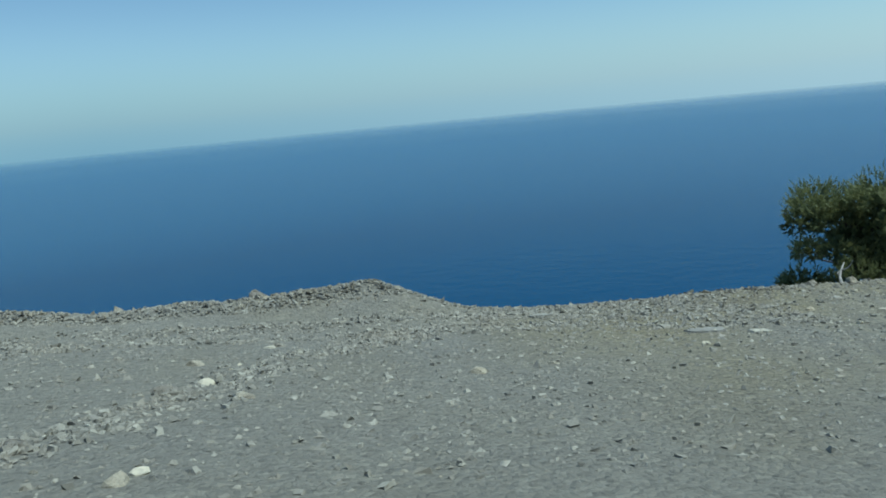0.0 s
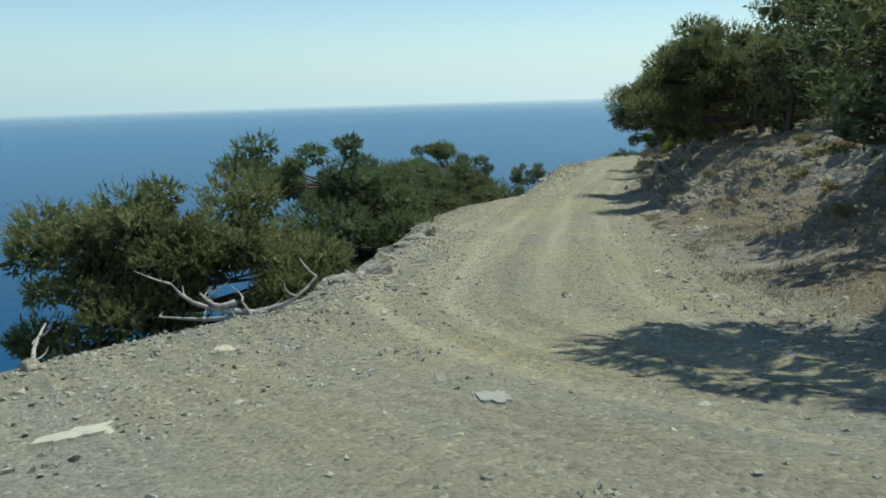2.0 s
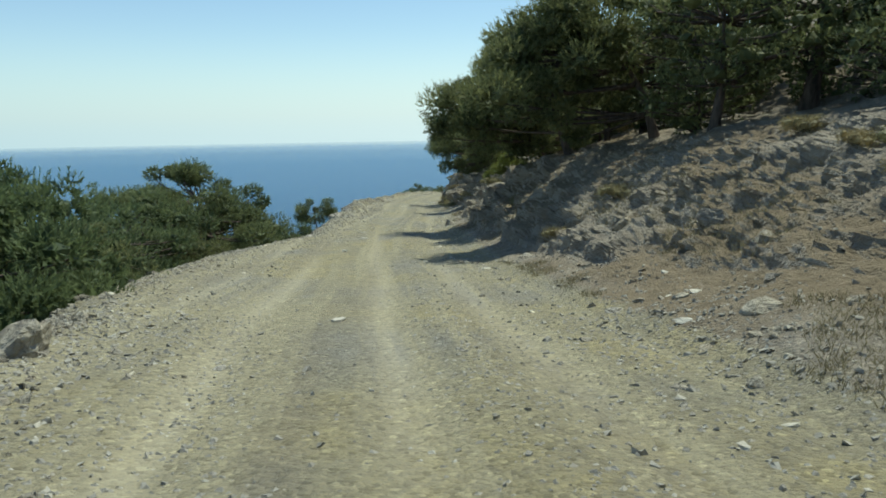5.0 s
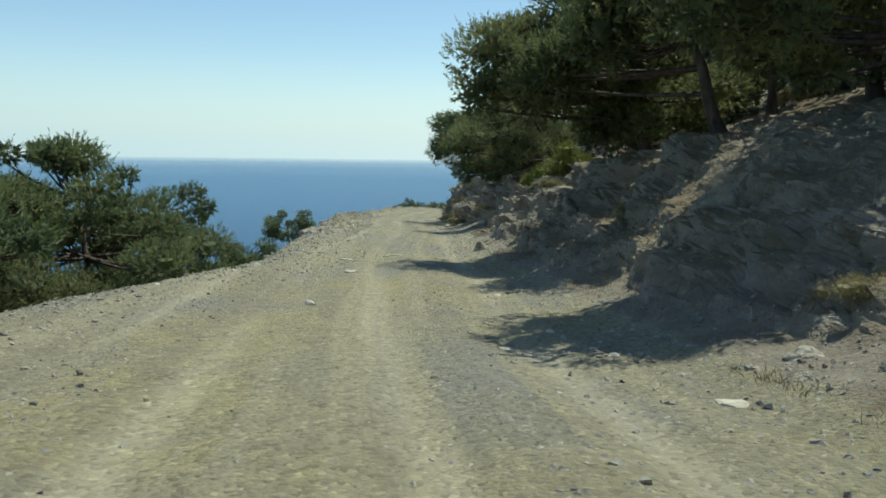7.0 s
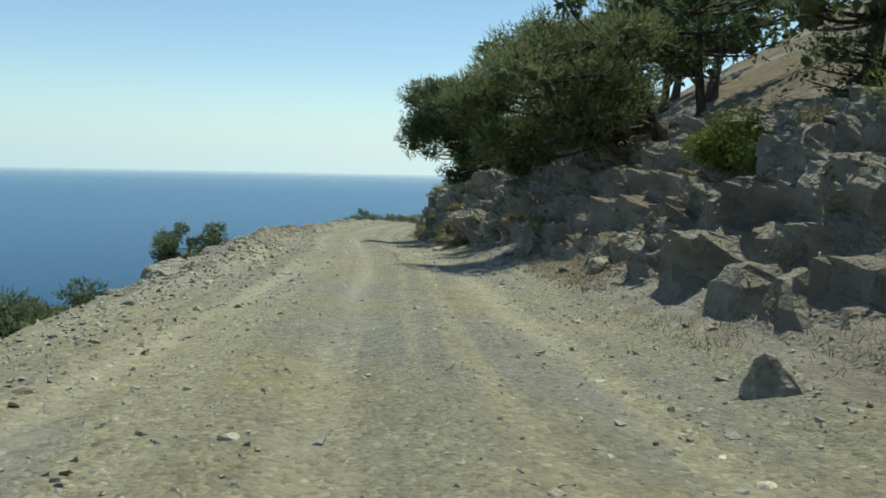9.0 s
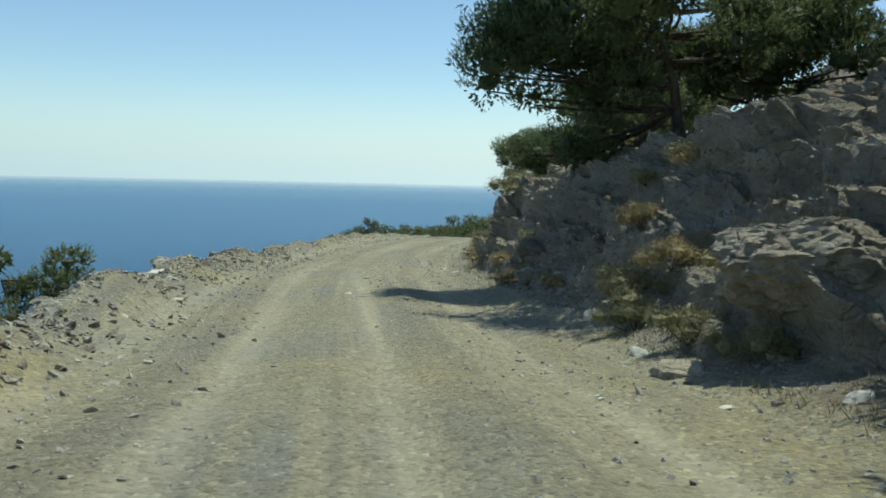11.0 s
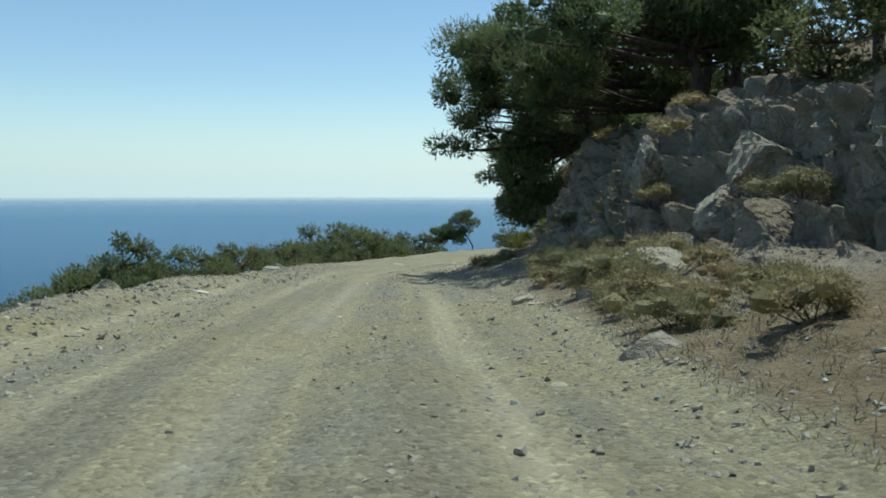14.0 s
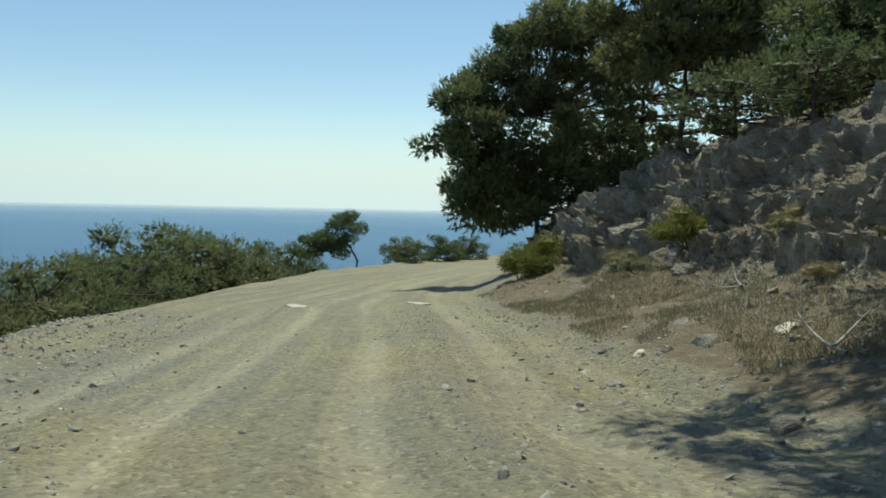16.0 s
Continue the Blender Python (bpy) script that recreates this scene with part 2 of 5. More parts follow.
def water_material():
    m = Mat("sea_water", 0.25, 0.12)
    m.bsdf.inputs["IOR"].default_value = 1.33
    big = m.noise(0.004, 4, 0.6, m.stretch((1.0, 0.35, 1.0)))
    col = m.ramp(big, [(0.35, (0.001, 0.042, 0.112)), (0.65, (0.002, 0.052, 0.128))])
    m.bump(m.noise(0.12, 6, 0.65), 0.1, 2.5)
    # haze put into the sea: colour lightens with distance, then fades clear to the sky
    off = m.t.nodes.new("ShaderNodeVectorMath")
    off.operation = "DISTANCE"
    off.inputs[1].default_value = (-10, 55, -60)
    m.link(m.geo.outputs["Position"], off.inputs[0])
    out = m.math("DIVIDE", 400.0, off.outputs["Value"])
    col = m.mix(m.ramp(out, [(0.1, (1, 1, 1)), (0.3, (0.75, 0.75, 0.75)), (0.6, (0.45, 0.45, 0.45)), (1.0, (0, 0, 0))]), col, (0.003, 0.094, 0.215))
    haze_fade = m.ramp(out, [(0.083, (0.85, 0.85, 0.85)), (0.115, (0.32, 0.32, 0.32)), (0.16, (0.1, 0.1, 0.1)), (0.26, (0, 0, 0))])
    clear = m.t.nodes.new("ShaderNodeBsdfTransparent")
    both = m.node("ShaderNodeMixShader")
    m.link(haze_fade, both.inputs[0])
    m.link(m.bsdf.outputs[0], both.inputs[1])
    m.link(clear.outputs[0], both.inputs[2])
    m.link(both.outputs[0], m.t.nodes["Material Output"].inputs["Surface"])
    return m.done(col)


GROUND = ground_material()
STONE = stone_material("limestone", ((0.24, 0.22, 0.185), (0.38, 0.355, 0.30), (0.53, 0.50, 0.43)), 0.35, 0.046)
PALE = stone_material("pale_limestone", ((0.52, 0.5, 0.44), (0.62, 0.6, 0.53), (0.72, 0.69, 0.61)), 0.15, 0.02, 0.25)
GRAVEL = stone_material("crushed_gravel", ((0.34, 0.325, 0.275), (0.43, 0.41, 0.35), (0.55, 0.525, 0.45)), 0.2, 0.02, 0.3)
ROCK = stone_material("weathered_rock", ((0.29, 0.255, 0.2), (0.41, 0.365, 0.29), (0.53, 0.48, 0.39)), 0.4, 0.05)
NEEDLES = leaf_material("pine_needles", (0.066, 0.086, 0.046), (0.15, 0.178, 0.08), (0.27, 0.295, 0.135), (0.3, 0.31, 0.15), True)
SHRUB = leaf_material("dry_shrub", (0.15, 0.128, 0.076), (0.28, 0.24, 0.135), (0.38, 0.33, 0.19), (0.45, 0.38, 0.24))
GREENSHRUB = leaf_material("green_shrub", (0.07, 0.085, 0.025), (0.16, 0.17, 0.045), (0.26, 0.26, 0.065), (0.26, 0.23, 0.1))
STRAW = leaf_material("dry_grass", (0.13, 0.105, 0.066), (0.22, 0.184, 0.116), (0.31, 0.266, 0.174), (0.38, 0.332, 0.225))
BARK = bark_material("pine_bark", (0.05, 0.042, 0.036), (0.16, 0.125, 0.10))
DEADWOOD = bark_material("bleached_wood", (0.26, 0.24, 0.21), (0.52, 0.49, 0.44))
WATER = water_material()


# ---------------------------------------------------------------- helpers
def mesh_of(name, verts, faces, material, smooth=False):
    me = bpy.data.meshes.new(name)
    verts = np.asarray(verts, np.float32)
    faces = np.asarray(faces, np.int32)
    n, k = faces.shape
    me.vertices.add(len(verts))
    me.vertices.foreach_set("co", verts.ravel())
    me.loops.add(n * k)
    me.loops.foreach_set("vertex_index", faces.ravel())
    me.polygons.add(n)
    me.polygons.foreach_set("loop_start", np.arange(0, n * k, k, dtype=np.int32))
    me.polygons.foreach_set("use_smooth", np.full(n, smooth))
    me.update(calc_edges=True)
    me.validate()
    me.materials.append(material)
    return me


def part(name, mesh, parent, label=""):
    ob = new(name, mesh)
    ob.parent = parent
    if label:
        tagged(ob, label)
    return ob


def lattice(ix, iy, seed):
    v = np.sin(ix * 127.1 + iy * 311.7 + seed * 74.7) * 43758.5453
    return v - np.floor(v)


def vnoise(x, y, seed=0):
    """Smooth value noise in -1..1 on arrays."""
    ix, iy = np.floor(x), np.floor(y)
    fx, fy = x - ix, y - iy
    fx, fy = fx * fx * (3 - 2 * fx), fy * fy * (3 - 2 * fy)
    a, b = lattice(ix, iy, seed), lattice(ix + 1, iy, seed)
    c, d = lattice(ix, iy + 1, seed), lattice(ix + 1, iy + 1, seed)
    return 2 * ((a * (1 - fx) + b * fx) * (1 - fy) + (c * (1 - fx) + d * fx) * fy) - 1


def fbm(x, y, seed=0, octaves=4, gain=0.5):
    out, amp = 0, 1.0
    for k in range(octaves):
        out = out + amp * vnoise(x * 2**k, y * 2**k, seed + 7 * k)
        amp *= gain
    return out


def blocks(x, y, seed=0):
    """Each cell of a broken grid has a height and a tilt of its own, as jointed rock has: -1..1."""
    ix, iy = np.floor(x), np.floor(y)
    best = np.full(np.shape(x), 9.0)
    out = np.zeros(np.shape(x))
    for dx in (-1, 0, 1):
        for dy in (-1, 0, 1):
            cx, cy = ix + dx, iy + dy
            px, py = cx + lattice(cx, cy, seed), cy + lattice(cx, cy, seed + 3)
            d = np.abs(x - px) + 0.9 * np.abs(y - py)
            h = 2 * lattice(cx, cy, seed + 5) - 1
            tilt = (x - px) * (lattice(cx, cy, seed + 8) - 0.5) + (y - py) * (lattice(cx, cy, seed + 9) - 0.5)
            near = d < best
            out = np.where(near, h + 1.3 * tilt, out)
            best = np.where(near, d, best)
    return out


def table(rows):
    a = np.array(rows, float)
    return lambda y: np.interp(y, a[:, 0], a[:, 1])


def eased(f, w):
    return lambda y: (f(y - w) + 2 * f(y - w / 2) + 2 * f(y) + 2 * f(y + w / 2) + f(y + w)) / 8


# ---------------------------------------------------------------- the lie of the land
road_z = eased(table([(-60, 2.4), (-10, 1.3), (-0.5, 1.0), (0.7, 0.78), (1.4, 0.70), (2.8, 0.55), (4.6, 0.36), (6.1, 0.14), (8.4, -0.24), (11, -0.68), (14.7, -1.18), (16.8, -1.4), (22.7, -1.94),
                      (28.9, -2.59), (34.2, -3.08), (53.3, -4.14), (60, -4.55), (67.9, -5.18), (73.7, -5.5), (83.4, -6.07), (89.9, -6.24), (94.1, -6.38),
                      (100, -6.72), (105.5, -7.05), (109.7, -7.4), (136, -9.4), (160, -10.7), (200, -12.5), (340, -16)]), 1.5)
edge_l = eased(table([(-60, 10), (-20, -7), (-10, -10.5), (-2, -11.7), (0.5, -11.5), (2.1, -10.9), (3.75, -10.7), (4.5, -9.9), (5.6, -9.1), (6.9, -8.75), (8.4, -8.3), (9.5, -8.0), (11, -7.5), (12.7, -7.4), (14.3, -7.8), (21.7, -9.6), (25.7, -11.1),
                      (30, -12.0), (35, -12.9), (40, -12.2), (43, -12.1), (48, -12.9), (56, -13.9), (63, -14.9), (71.5, -16.4), (77.8, -17.1), (85, -16.7),
                      (93, -16.1), (104, -14.9), (109, -13.7), (116, -12.8), (121.6, -11.9), (125, -10.5), (136, -6.8), (148, -1.0), (158, 5.5), (170, 15), (200, 45), (340, 170)]), 1.0)
edge_r = eased(table([(-60, 60), (-10, 20), (0, 13), (4, 9), (7, 5), (9, 2.0), (11, -0.5), (13, -2.1), (16.3, -3.0), (19, -3.5), (24, -4.5), (30, -5.4), (35, -6.3), (38.5, -6.7),
                      (46, -7.8), (56, -8.4), (62.6, -9.1), (71, -10.2), (79, -11.1), (84.6, -11.0), (90, -10.7), (97, -9.8), (101, -9.1), (114, -7.1),
                      (119, -5.2), (127, -2.6), (138, 3.0), (148, 10), (158, 18), (170, 28), (200, 58), (340, 190)]), 1.0)
# foot of the bank: width of the apron, slope of the cut, height of the cut
apron = eased(table([(-60, 2), (10, 2.0), (22, 2.2), (30, 1.1), (40, 0.8), (50, 0.8), (60, 1.2), (66, 1.0), (72, 0.6), (78, 0.6), (84, 1.0), (88, 1.2), (92, 2.2), (98, 2.8), (103, 2.6), (108, 2.4), (112, 2.6), (120, 3.2), (128, 2.2), (140, 1.5), (340, 2)]), 2.0)
cut_k = eased(table([(-60, 0.5), (12, 0.55), (22, 0.6), (30, 0.8), (40, 1.0), (50, 0.95), (60, 1.0), (67, 1.15), (72, 1.6), (77, 1.9), (84, 1.5), (90, 1.6), (98, 1.8), (104, 1.7), (112, 1.9), (120, 1.2), (130, 1.2), (340, 1)]), 2.0)
cut_h = eased(table([(-60, 1.5), (12, 1.3), (22, 1.4), (30, 1.7), (40, 2.0), (50, 1.9), (62, 2.2), (70, 2.3), (77, 2.0), (84, 1.9), (90, 1.8), (98, 1.7), (104, 2.3), (112, 2.7), (120, 2.3), (130, 2), (340, 2)]), 2.0)
spoil = eased(table([(-60, 0.33), (-3, 0.33), (1.2, 0.34), (2.6, 0.24), (4.2, 0.03), (8, 0.06), (20, 0.12), (40, 0.06), (52, 0.12), (60, 0.3), (75, 0.36), (92, 0.3), (104, 0.18), (120, 0.12), (340, 0.1)]), 1.2)
rocky = eased(table([(-60, 0.5), (46, 0.5), (58, 1.0), (340, 1.0)]), 2.0)     # the first bank is earthier
tilt = table([(-60, 0.12), (5, 0.12), (7, 0.09), (10, 0.03), (13, 0.0), (340, 0.0)])    # the first bend falls away to the sea


def land(y, v):
    """The ground's surface at y and at v metres along the section from the foot of the bank: v > 0 up the bank, v < 0 over the road and down to the sea."""
    l, r, z0 = edge_l(y), edge_r(y), road_z(y)
    width = r - l
    a, k, hc = apron(y), cut_k(y), cut_h(y)
    # up the bank
    va = a * 1.03
    vc = hc * np.sqrt(1 + 1 / k**2)
    up1, up2, up3 = np.clip(v, 0, va), np.clip(v - va, 0, vc), np.clip(v - va - vc, 0, None)
    c = 1 / np.sqrt(1 + k**2)
    near3, far3 = np.clip(up3, 0, 5), np.clip(up3 - 5, 0, None)
    bx = up1 * 0.97 + up2 * c + near3 * 0.955 + far3 * 0.88
    bz = up1 * 0.26 + up2 * c * k + near3 * 0.296 + far3 * 0.475
    # over the edge, down to the sea
    down = np.clip(-v - width, 0, None)
    lx, lz = -down * 0.77, -down * 0.64
    x = np.where(v > 0, r + bx, np.maximum(r + v, l)) + np.where(v < 0, lx, 0)
    z = z0 + np.where(v > 0, bz, 0) + lz + tilt(y) * (np.clip(x, -12, 2) + 2.8)
    on = np.clip(-v, 0, width)
    # the carriageway: ruts, loose ridges, a bank of spoil at the drop
    side = width - on
    inside = (v <= 0) & (down == 0)
    ruts = sum(-0.035 * np.exp(-(((on - o - 0.25 * vnoise(y * 0.07, y * 0 + o, 4)) / 0.26) ** 2)) for o in (0.9, 2.35, 3.6, 4.7))
    ridge = 0.03 * np.exp(-(((on - 1.65) / 0.3) ** 2)) + 0.04 * np.exp(-(((side - 1.9 - 0.4 * vnoise(y * 0.13, y * 0, 5)) / 0.3) ** 2))
    lip = spoil(y) * np.exp(-(((side - 0.55) / 0.62) ** 2)) * (1 + 0.6 * vnoise(y * 0.8, side * 0.5, 6))
    lip = lip + 0.3 * np.exp(-(((y - 3.3) / 0.65) ** 2) - ((side - 0.5) / 0.7) ** 2)
    rough = 0.012 * fbm(x * 2.5, y * 2.5, 1, 4)
    z = z + np.where(inside, ruts + ridge + rough, 0) + np.where(v <= 0, lip * np.exp(-down * 0.8), 0)
    # broken rock on the cut, rubble at its foot, an uneven slope above and below
    rock = np.clip(up2 / 0.35, 0, 1) * np.clip(1.25 - up3 / 5, 0.25, 1)
    warp, weft = fbm(y * 0.35, v * 0.5, 2, 5, 0.6), fbm(y * 0.4, v * 0.45, 13, 5, 0.6)
    patch = np.clip(0.85 + 0.8 * fbm(y * 0.22, v * 0.3, 43, 3), 0.6, 1.1) * rocky(y)
    # the cut climbs in ledges: upright faces and sloping treads, broken along upright joints
    rise = 0.62 + 0.16 * vnoise(y * 0.11, y * 0, 17)
    phase = 0.8 * vnoise(y * 0.3, y * 0 + 2, 19) + 0.55 * blocks(y * 0.75 + 0.7 * warp, v * 0.16 + 0.3 * weft, 11) + 0.25 * weft
    q0 = phase
    q = phase + (up2 * c * k + np.clip(up3, 0, 2.2) * 0.42) / rise
    n, n0 = np.floor(q), np.floor(q0)
    f, f0 = q - n, q0 - n0
    ease_in = lambda s: np.clip(s, 0, 1) ** 2 * (3 - 2 * np.clip(s, 0, 1))
    zs = (n + ease_in(f / 0.55)) - (n0 + ease_in(f0 / 0.55)) - (q - q0)
    xs = (n + ease_in((f - 0.5) / 0.5)) - (n0 + ease_in((f0 - 0.5) / 0.5)) - (q - q0)
    stepped = rock * patch * np.clip((k - 0.45) / 0.5, 0.35, 1)
    z = z + stepped * rise * 0.85 * zs
    x = x + stepped * rise * 0.85 * xs / np.clip(k, 0.8, 2)
    small = blocks(y * 1.7 + 1.1 * warp, v * 0.8 + 1.2 * weft, 23)
    tiny = blocks(y * 4.1 + 2.4 * weft, v * 3.3 + 2.4 * warp, 31)
    ridged = 0.5 - np.abs(fbm(y * 0.8, v * 0.9, 37, 6, 0.6))
    out = rock * patch * (0.26 * fbm(y * 0.9, v * 0.2, 67, 3) + 0.13 * small + 0.06 * tiny + 0.2 * ridged + 0.095 * fbm(y * 4.5, v * 4.5, 39, 3, 0.7))
    out = out + np.clip(v, 0, 1) * (0.13 * fbm(y * 0.7, v * 0.8, 41, 6, 0.6)) + np.clip(up3 / 3, 0, 1) * 0.4 * fbm(y * 0.16, v * 0.2, 47, 3)
    x = x - out * 0.85
    z = z + out * 0.4
    wild = np.clip(down / 1.2, 0, 1)
    z = z + wild * (0.16 * fbm(x * 0.7, y * 0.7, 53, 5) + 0.10 * blocks(x * 0.9, y * 0.9, 59)) + np.clip(down / 8, 0, 1) * 0.8 * fbm(x * 0.1, y * 0.1, 61, 3)
    return x, z


def at_land(y, v):
    x, z = land(np.array([float(y)]), np.array([float(v)]))
    return Vector((float(x[0]), float(y), float(z[0])))


def foot(x, y):
    """The ground under a place, found by its x."""
    vs = np.concatenate([np.linspace(-60, -8, 200), np.linspace(-8, 25, 500)])
    xs, zs = land(np.full(vs.shape, float(y)), vs)
    i = int(np.argmin(np.abs(xs - x)))
    return Vector((x, y, float(zs[i])))


def build_ground():
    ys = np.concatenate([np.arange(-60, -8, 2.0), np.arange(-8, 0, 0.3), np.arange(0, 56, 0.14), np.arange(56, 127, 0.1), np.arange(127, 180, 0.45), np.arange(180, 341, 4.0)])
    left = -np.concatenate([[160, 130, 105, 85, 70, 58, 48, 40, 33, 27, 22, 18, 15, 12.5, 10.5, 9.0, 7.8, 6.8, 5.9, 5.1, 4.4, 3.8, 3.2, 2.7, 2.2, 1.8], np.arange(1.45, 0.05, -0.22)])
    road = np.linspace(-1, 0, 46)
    right = np.concatenate([np.arange(0.1, 1.2, 0.14), np.arange(1.25, 5.6, 0.058), np.arange(5.65, 10, 0.16), [10.6, 11.4, 12.4, 13.8, 15.5, 18, 21, 25, 30, 37, 46, 58, 75, 100, 140]])
    Y = np.repeat(ys[:, None], len(left) + len(road) + len(right), 1)
    W = (edge_r(ys) - edge_l(ys))[:, None]
    V = np.concatenate([left[None] - W, road[None] * W, np.repeat(right[None], len(ys), 0)], 1)
    X, Z = land(Y, V)
    co = np.stack([X, Y, Z], -1).reshape(-1, 3)
    n, k = X.shape
    i = (np.arange(n - 1)[:, None] * k + np.arange(k - 1)[None]).ravel()
    me = mesh_of("ground", co, np.stack([i, i + 1, i + k + 1, i + k], 1), GROUND, True)
    # broken rock keeps its hard edges
    crag = (V[:-1, :-1] > apron(ys[:-1])[:, None] * 0.6) & (V[:-1, :-1] < 9)
    me.polygons.foreach_set("use_smooth", ~crag.ravel())
    on = np.where(V > 0, 1 - np.clip(V / 0.9, 0, 1), np.clip(1 - (-V - W) / 1.2, 0, 1))
    dry = table([(-60, 0), (12, -0.2), (30, -0.2), (36, 0), (82, 0), (88, 0.4), (97, 0.3), (106, 0), (110, 0.8), (126, 0.8), (132, 0)])
    worn = sum(np.exp(-(((-V - o - 0.25 * vnoise(Y * 0.07, Y * 0 + o, 4)) / 0.17) ** 2)) for o in (0.9, 2.35, 3.6, 4.7))
    worn = np.clip(worn, 0, 1) * np.clip(0.75 + 0.8 * fbm(Y * 0.22, V * 1.2, 75, 3), 0, 1) * np.clip((Y - 6) / 6, 0, 1)
    grassy = np.clip(V / 0.5, 0, 1) * np.clip(0.5 + 1.2 * fbm(Y * 0.3, V * 0.4, 71, 3) + dry(Y), 0, 1)
    crushed = np.clip((9 - Y) / 7 + 0.6 * fbm(Y * 0.5, V * 0.5, 73, 3), 0, 1)
    for name, val in (("road", on), ("crushed", crushed), ("worn", worn), ("grassy", grassy), ("across", np.clip(-V, -1, 12))):
        a = me.attributes.new(name, "FLOAT", "POINT")
        a.data.foreach_set("value", val.ravel().astype(np.float32))
    ob = new("ground", me)
    return tagged(ob, "dusty gravel mountain road with rocky cut bank and steep seaward slope", "ground", kind="structure")


build_ground()


def build_sea():
    ang = np.linspace(0, 2 * np.pi, 361)[:-1]
    rings = [0.0] + [30 * 1.35**j for j in range(18)]
    rings = [r for r in rings if r < 4800] + [4830]
    co = [(-10, 55, -60)]
    for r in rings[1:]:
        co += [(-10 + r * math.cos(a), 55 + r * math.sin(a), -60) for a in ang]
    n = len(ang)
    quads = [(1 + j * n + i, 1 + (j + 1) * n + i, 1 + (j + 1) * n + (i + 1) % n, 1 + j * n + (i + 1) % n) for j in range(len(rings) - 2) for i in range(n)]
    quads += [(0, 1 + i, 1 + (i + 1) % n, 1 + (i + 2) % n) for i in range(0, n, 2)]
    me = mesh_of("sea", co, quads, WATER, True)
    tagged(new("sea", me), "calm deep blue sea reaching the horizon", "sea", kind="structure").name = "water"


build_sea()


# ---------------------------------------------------------------- pines
def tube(path, radii, sides=7):
    """Verts and quads of a tapered, bent stem."""
    path = [Vector(p) for p in path]
    co, quads = [], []
    for i, p in enumerate(path):
        d = (path[min(i + 1, len(path) - 1)] - path[max(i - 1, 0)]).normalized()
        q = d.to_track_quat("Z", "X")
        for s in range(sides):
            a = 2 * math.pi * s / sides
            co.append(p + q @ Vector((math.cos(a), math.sin(a), 0)) * radii[i])
    for i in range(len(path) - 1):
        for s in range(sides):
            quads.append((i * sides + s, i * sides + (s + 1) % sides, (i + 1) * sides + (s + 1) % sides, (i + 1) * sides + s))
    return co, quads


def join_tubes(stems):
    co, quads = [], []
    for c, q in stems:
        quads += [tuple(i + len(co) for i in f) for f in q]
        co += c
    return co, quads


def bent(rng, a, b, sag, n=6):
    """A wandering line from a to b."""
    a, b = Vector(a), Vector(b)
    side = Vector((rng.uniform(-1, 1), rng.uniform(-1, 1), 0))
    out = []
    for i in range(n):
        f = i / (n - 1)
        w = math.sin(math.pi * f)
        out.append(a.lerp(b, f) + side * sag * w + Vector((0, 0, -sag * 0.5 * w)))
    return out


def sprays(rng, centres, radii, ups, count, length, width, blades, lift=0.25):
    """Leaf tufts on the skin of clumps: each tuft is a fan of narrow blades. Returns verts and triangles."""
    n = len(centres)
    which = rng.integers(0, n, count)
    d = rng.normal(size=(count, 3))
    d[:, 2] = d[:, 2] * 0.85 + lift
    d /= np.linalg.norm(d, axis=1, keepdims=True)
    shell = 0.55 + 0.5 * rng.random((count, 1)) ** 0.6
    base = centres[which] + d * radii[which] * shell
    axis = d * 0.75 + np.array([0, 0, 1.0]) * ups + rng.normal(size=(count, 3)) * 0.25
    axis /= np.linalg.norm(axis, axis=1, keepdims=True)
    size = length * (0.65 + 0.7 * rng.random((count, 1)))
    spread = rng.normal(size=(count, blades, 3)) * 0.42
    way = axis[:, None] + spread
    way /= np.linalg.norm(way, axis=2, keepdims=True)
    across = np.cross(way, rng.normal(size=(count, blades, 3)))
    across /= np.linalg.norm(across, axis=2, keepdims=True) + 1e-6
    root = base[:, None] + axis[:, None] * size[:, None] * rng.random((count, blades, 1)) * 0.7
    tip = root + way * size[:, None] * 0.75
    half = across * width * (0.6 + 0.8 * rng.random((count, blades, 1)))
    co = np.stack([root - half, root + half, tip], 2).reshape(-1, 3)
    return co, np.arange(len(co)).reshape(-1, 3)


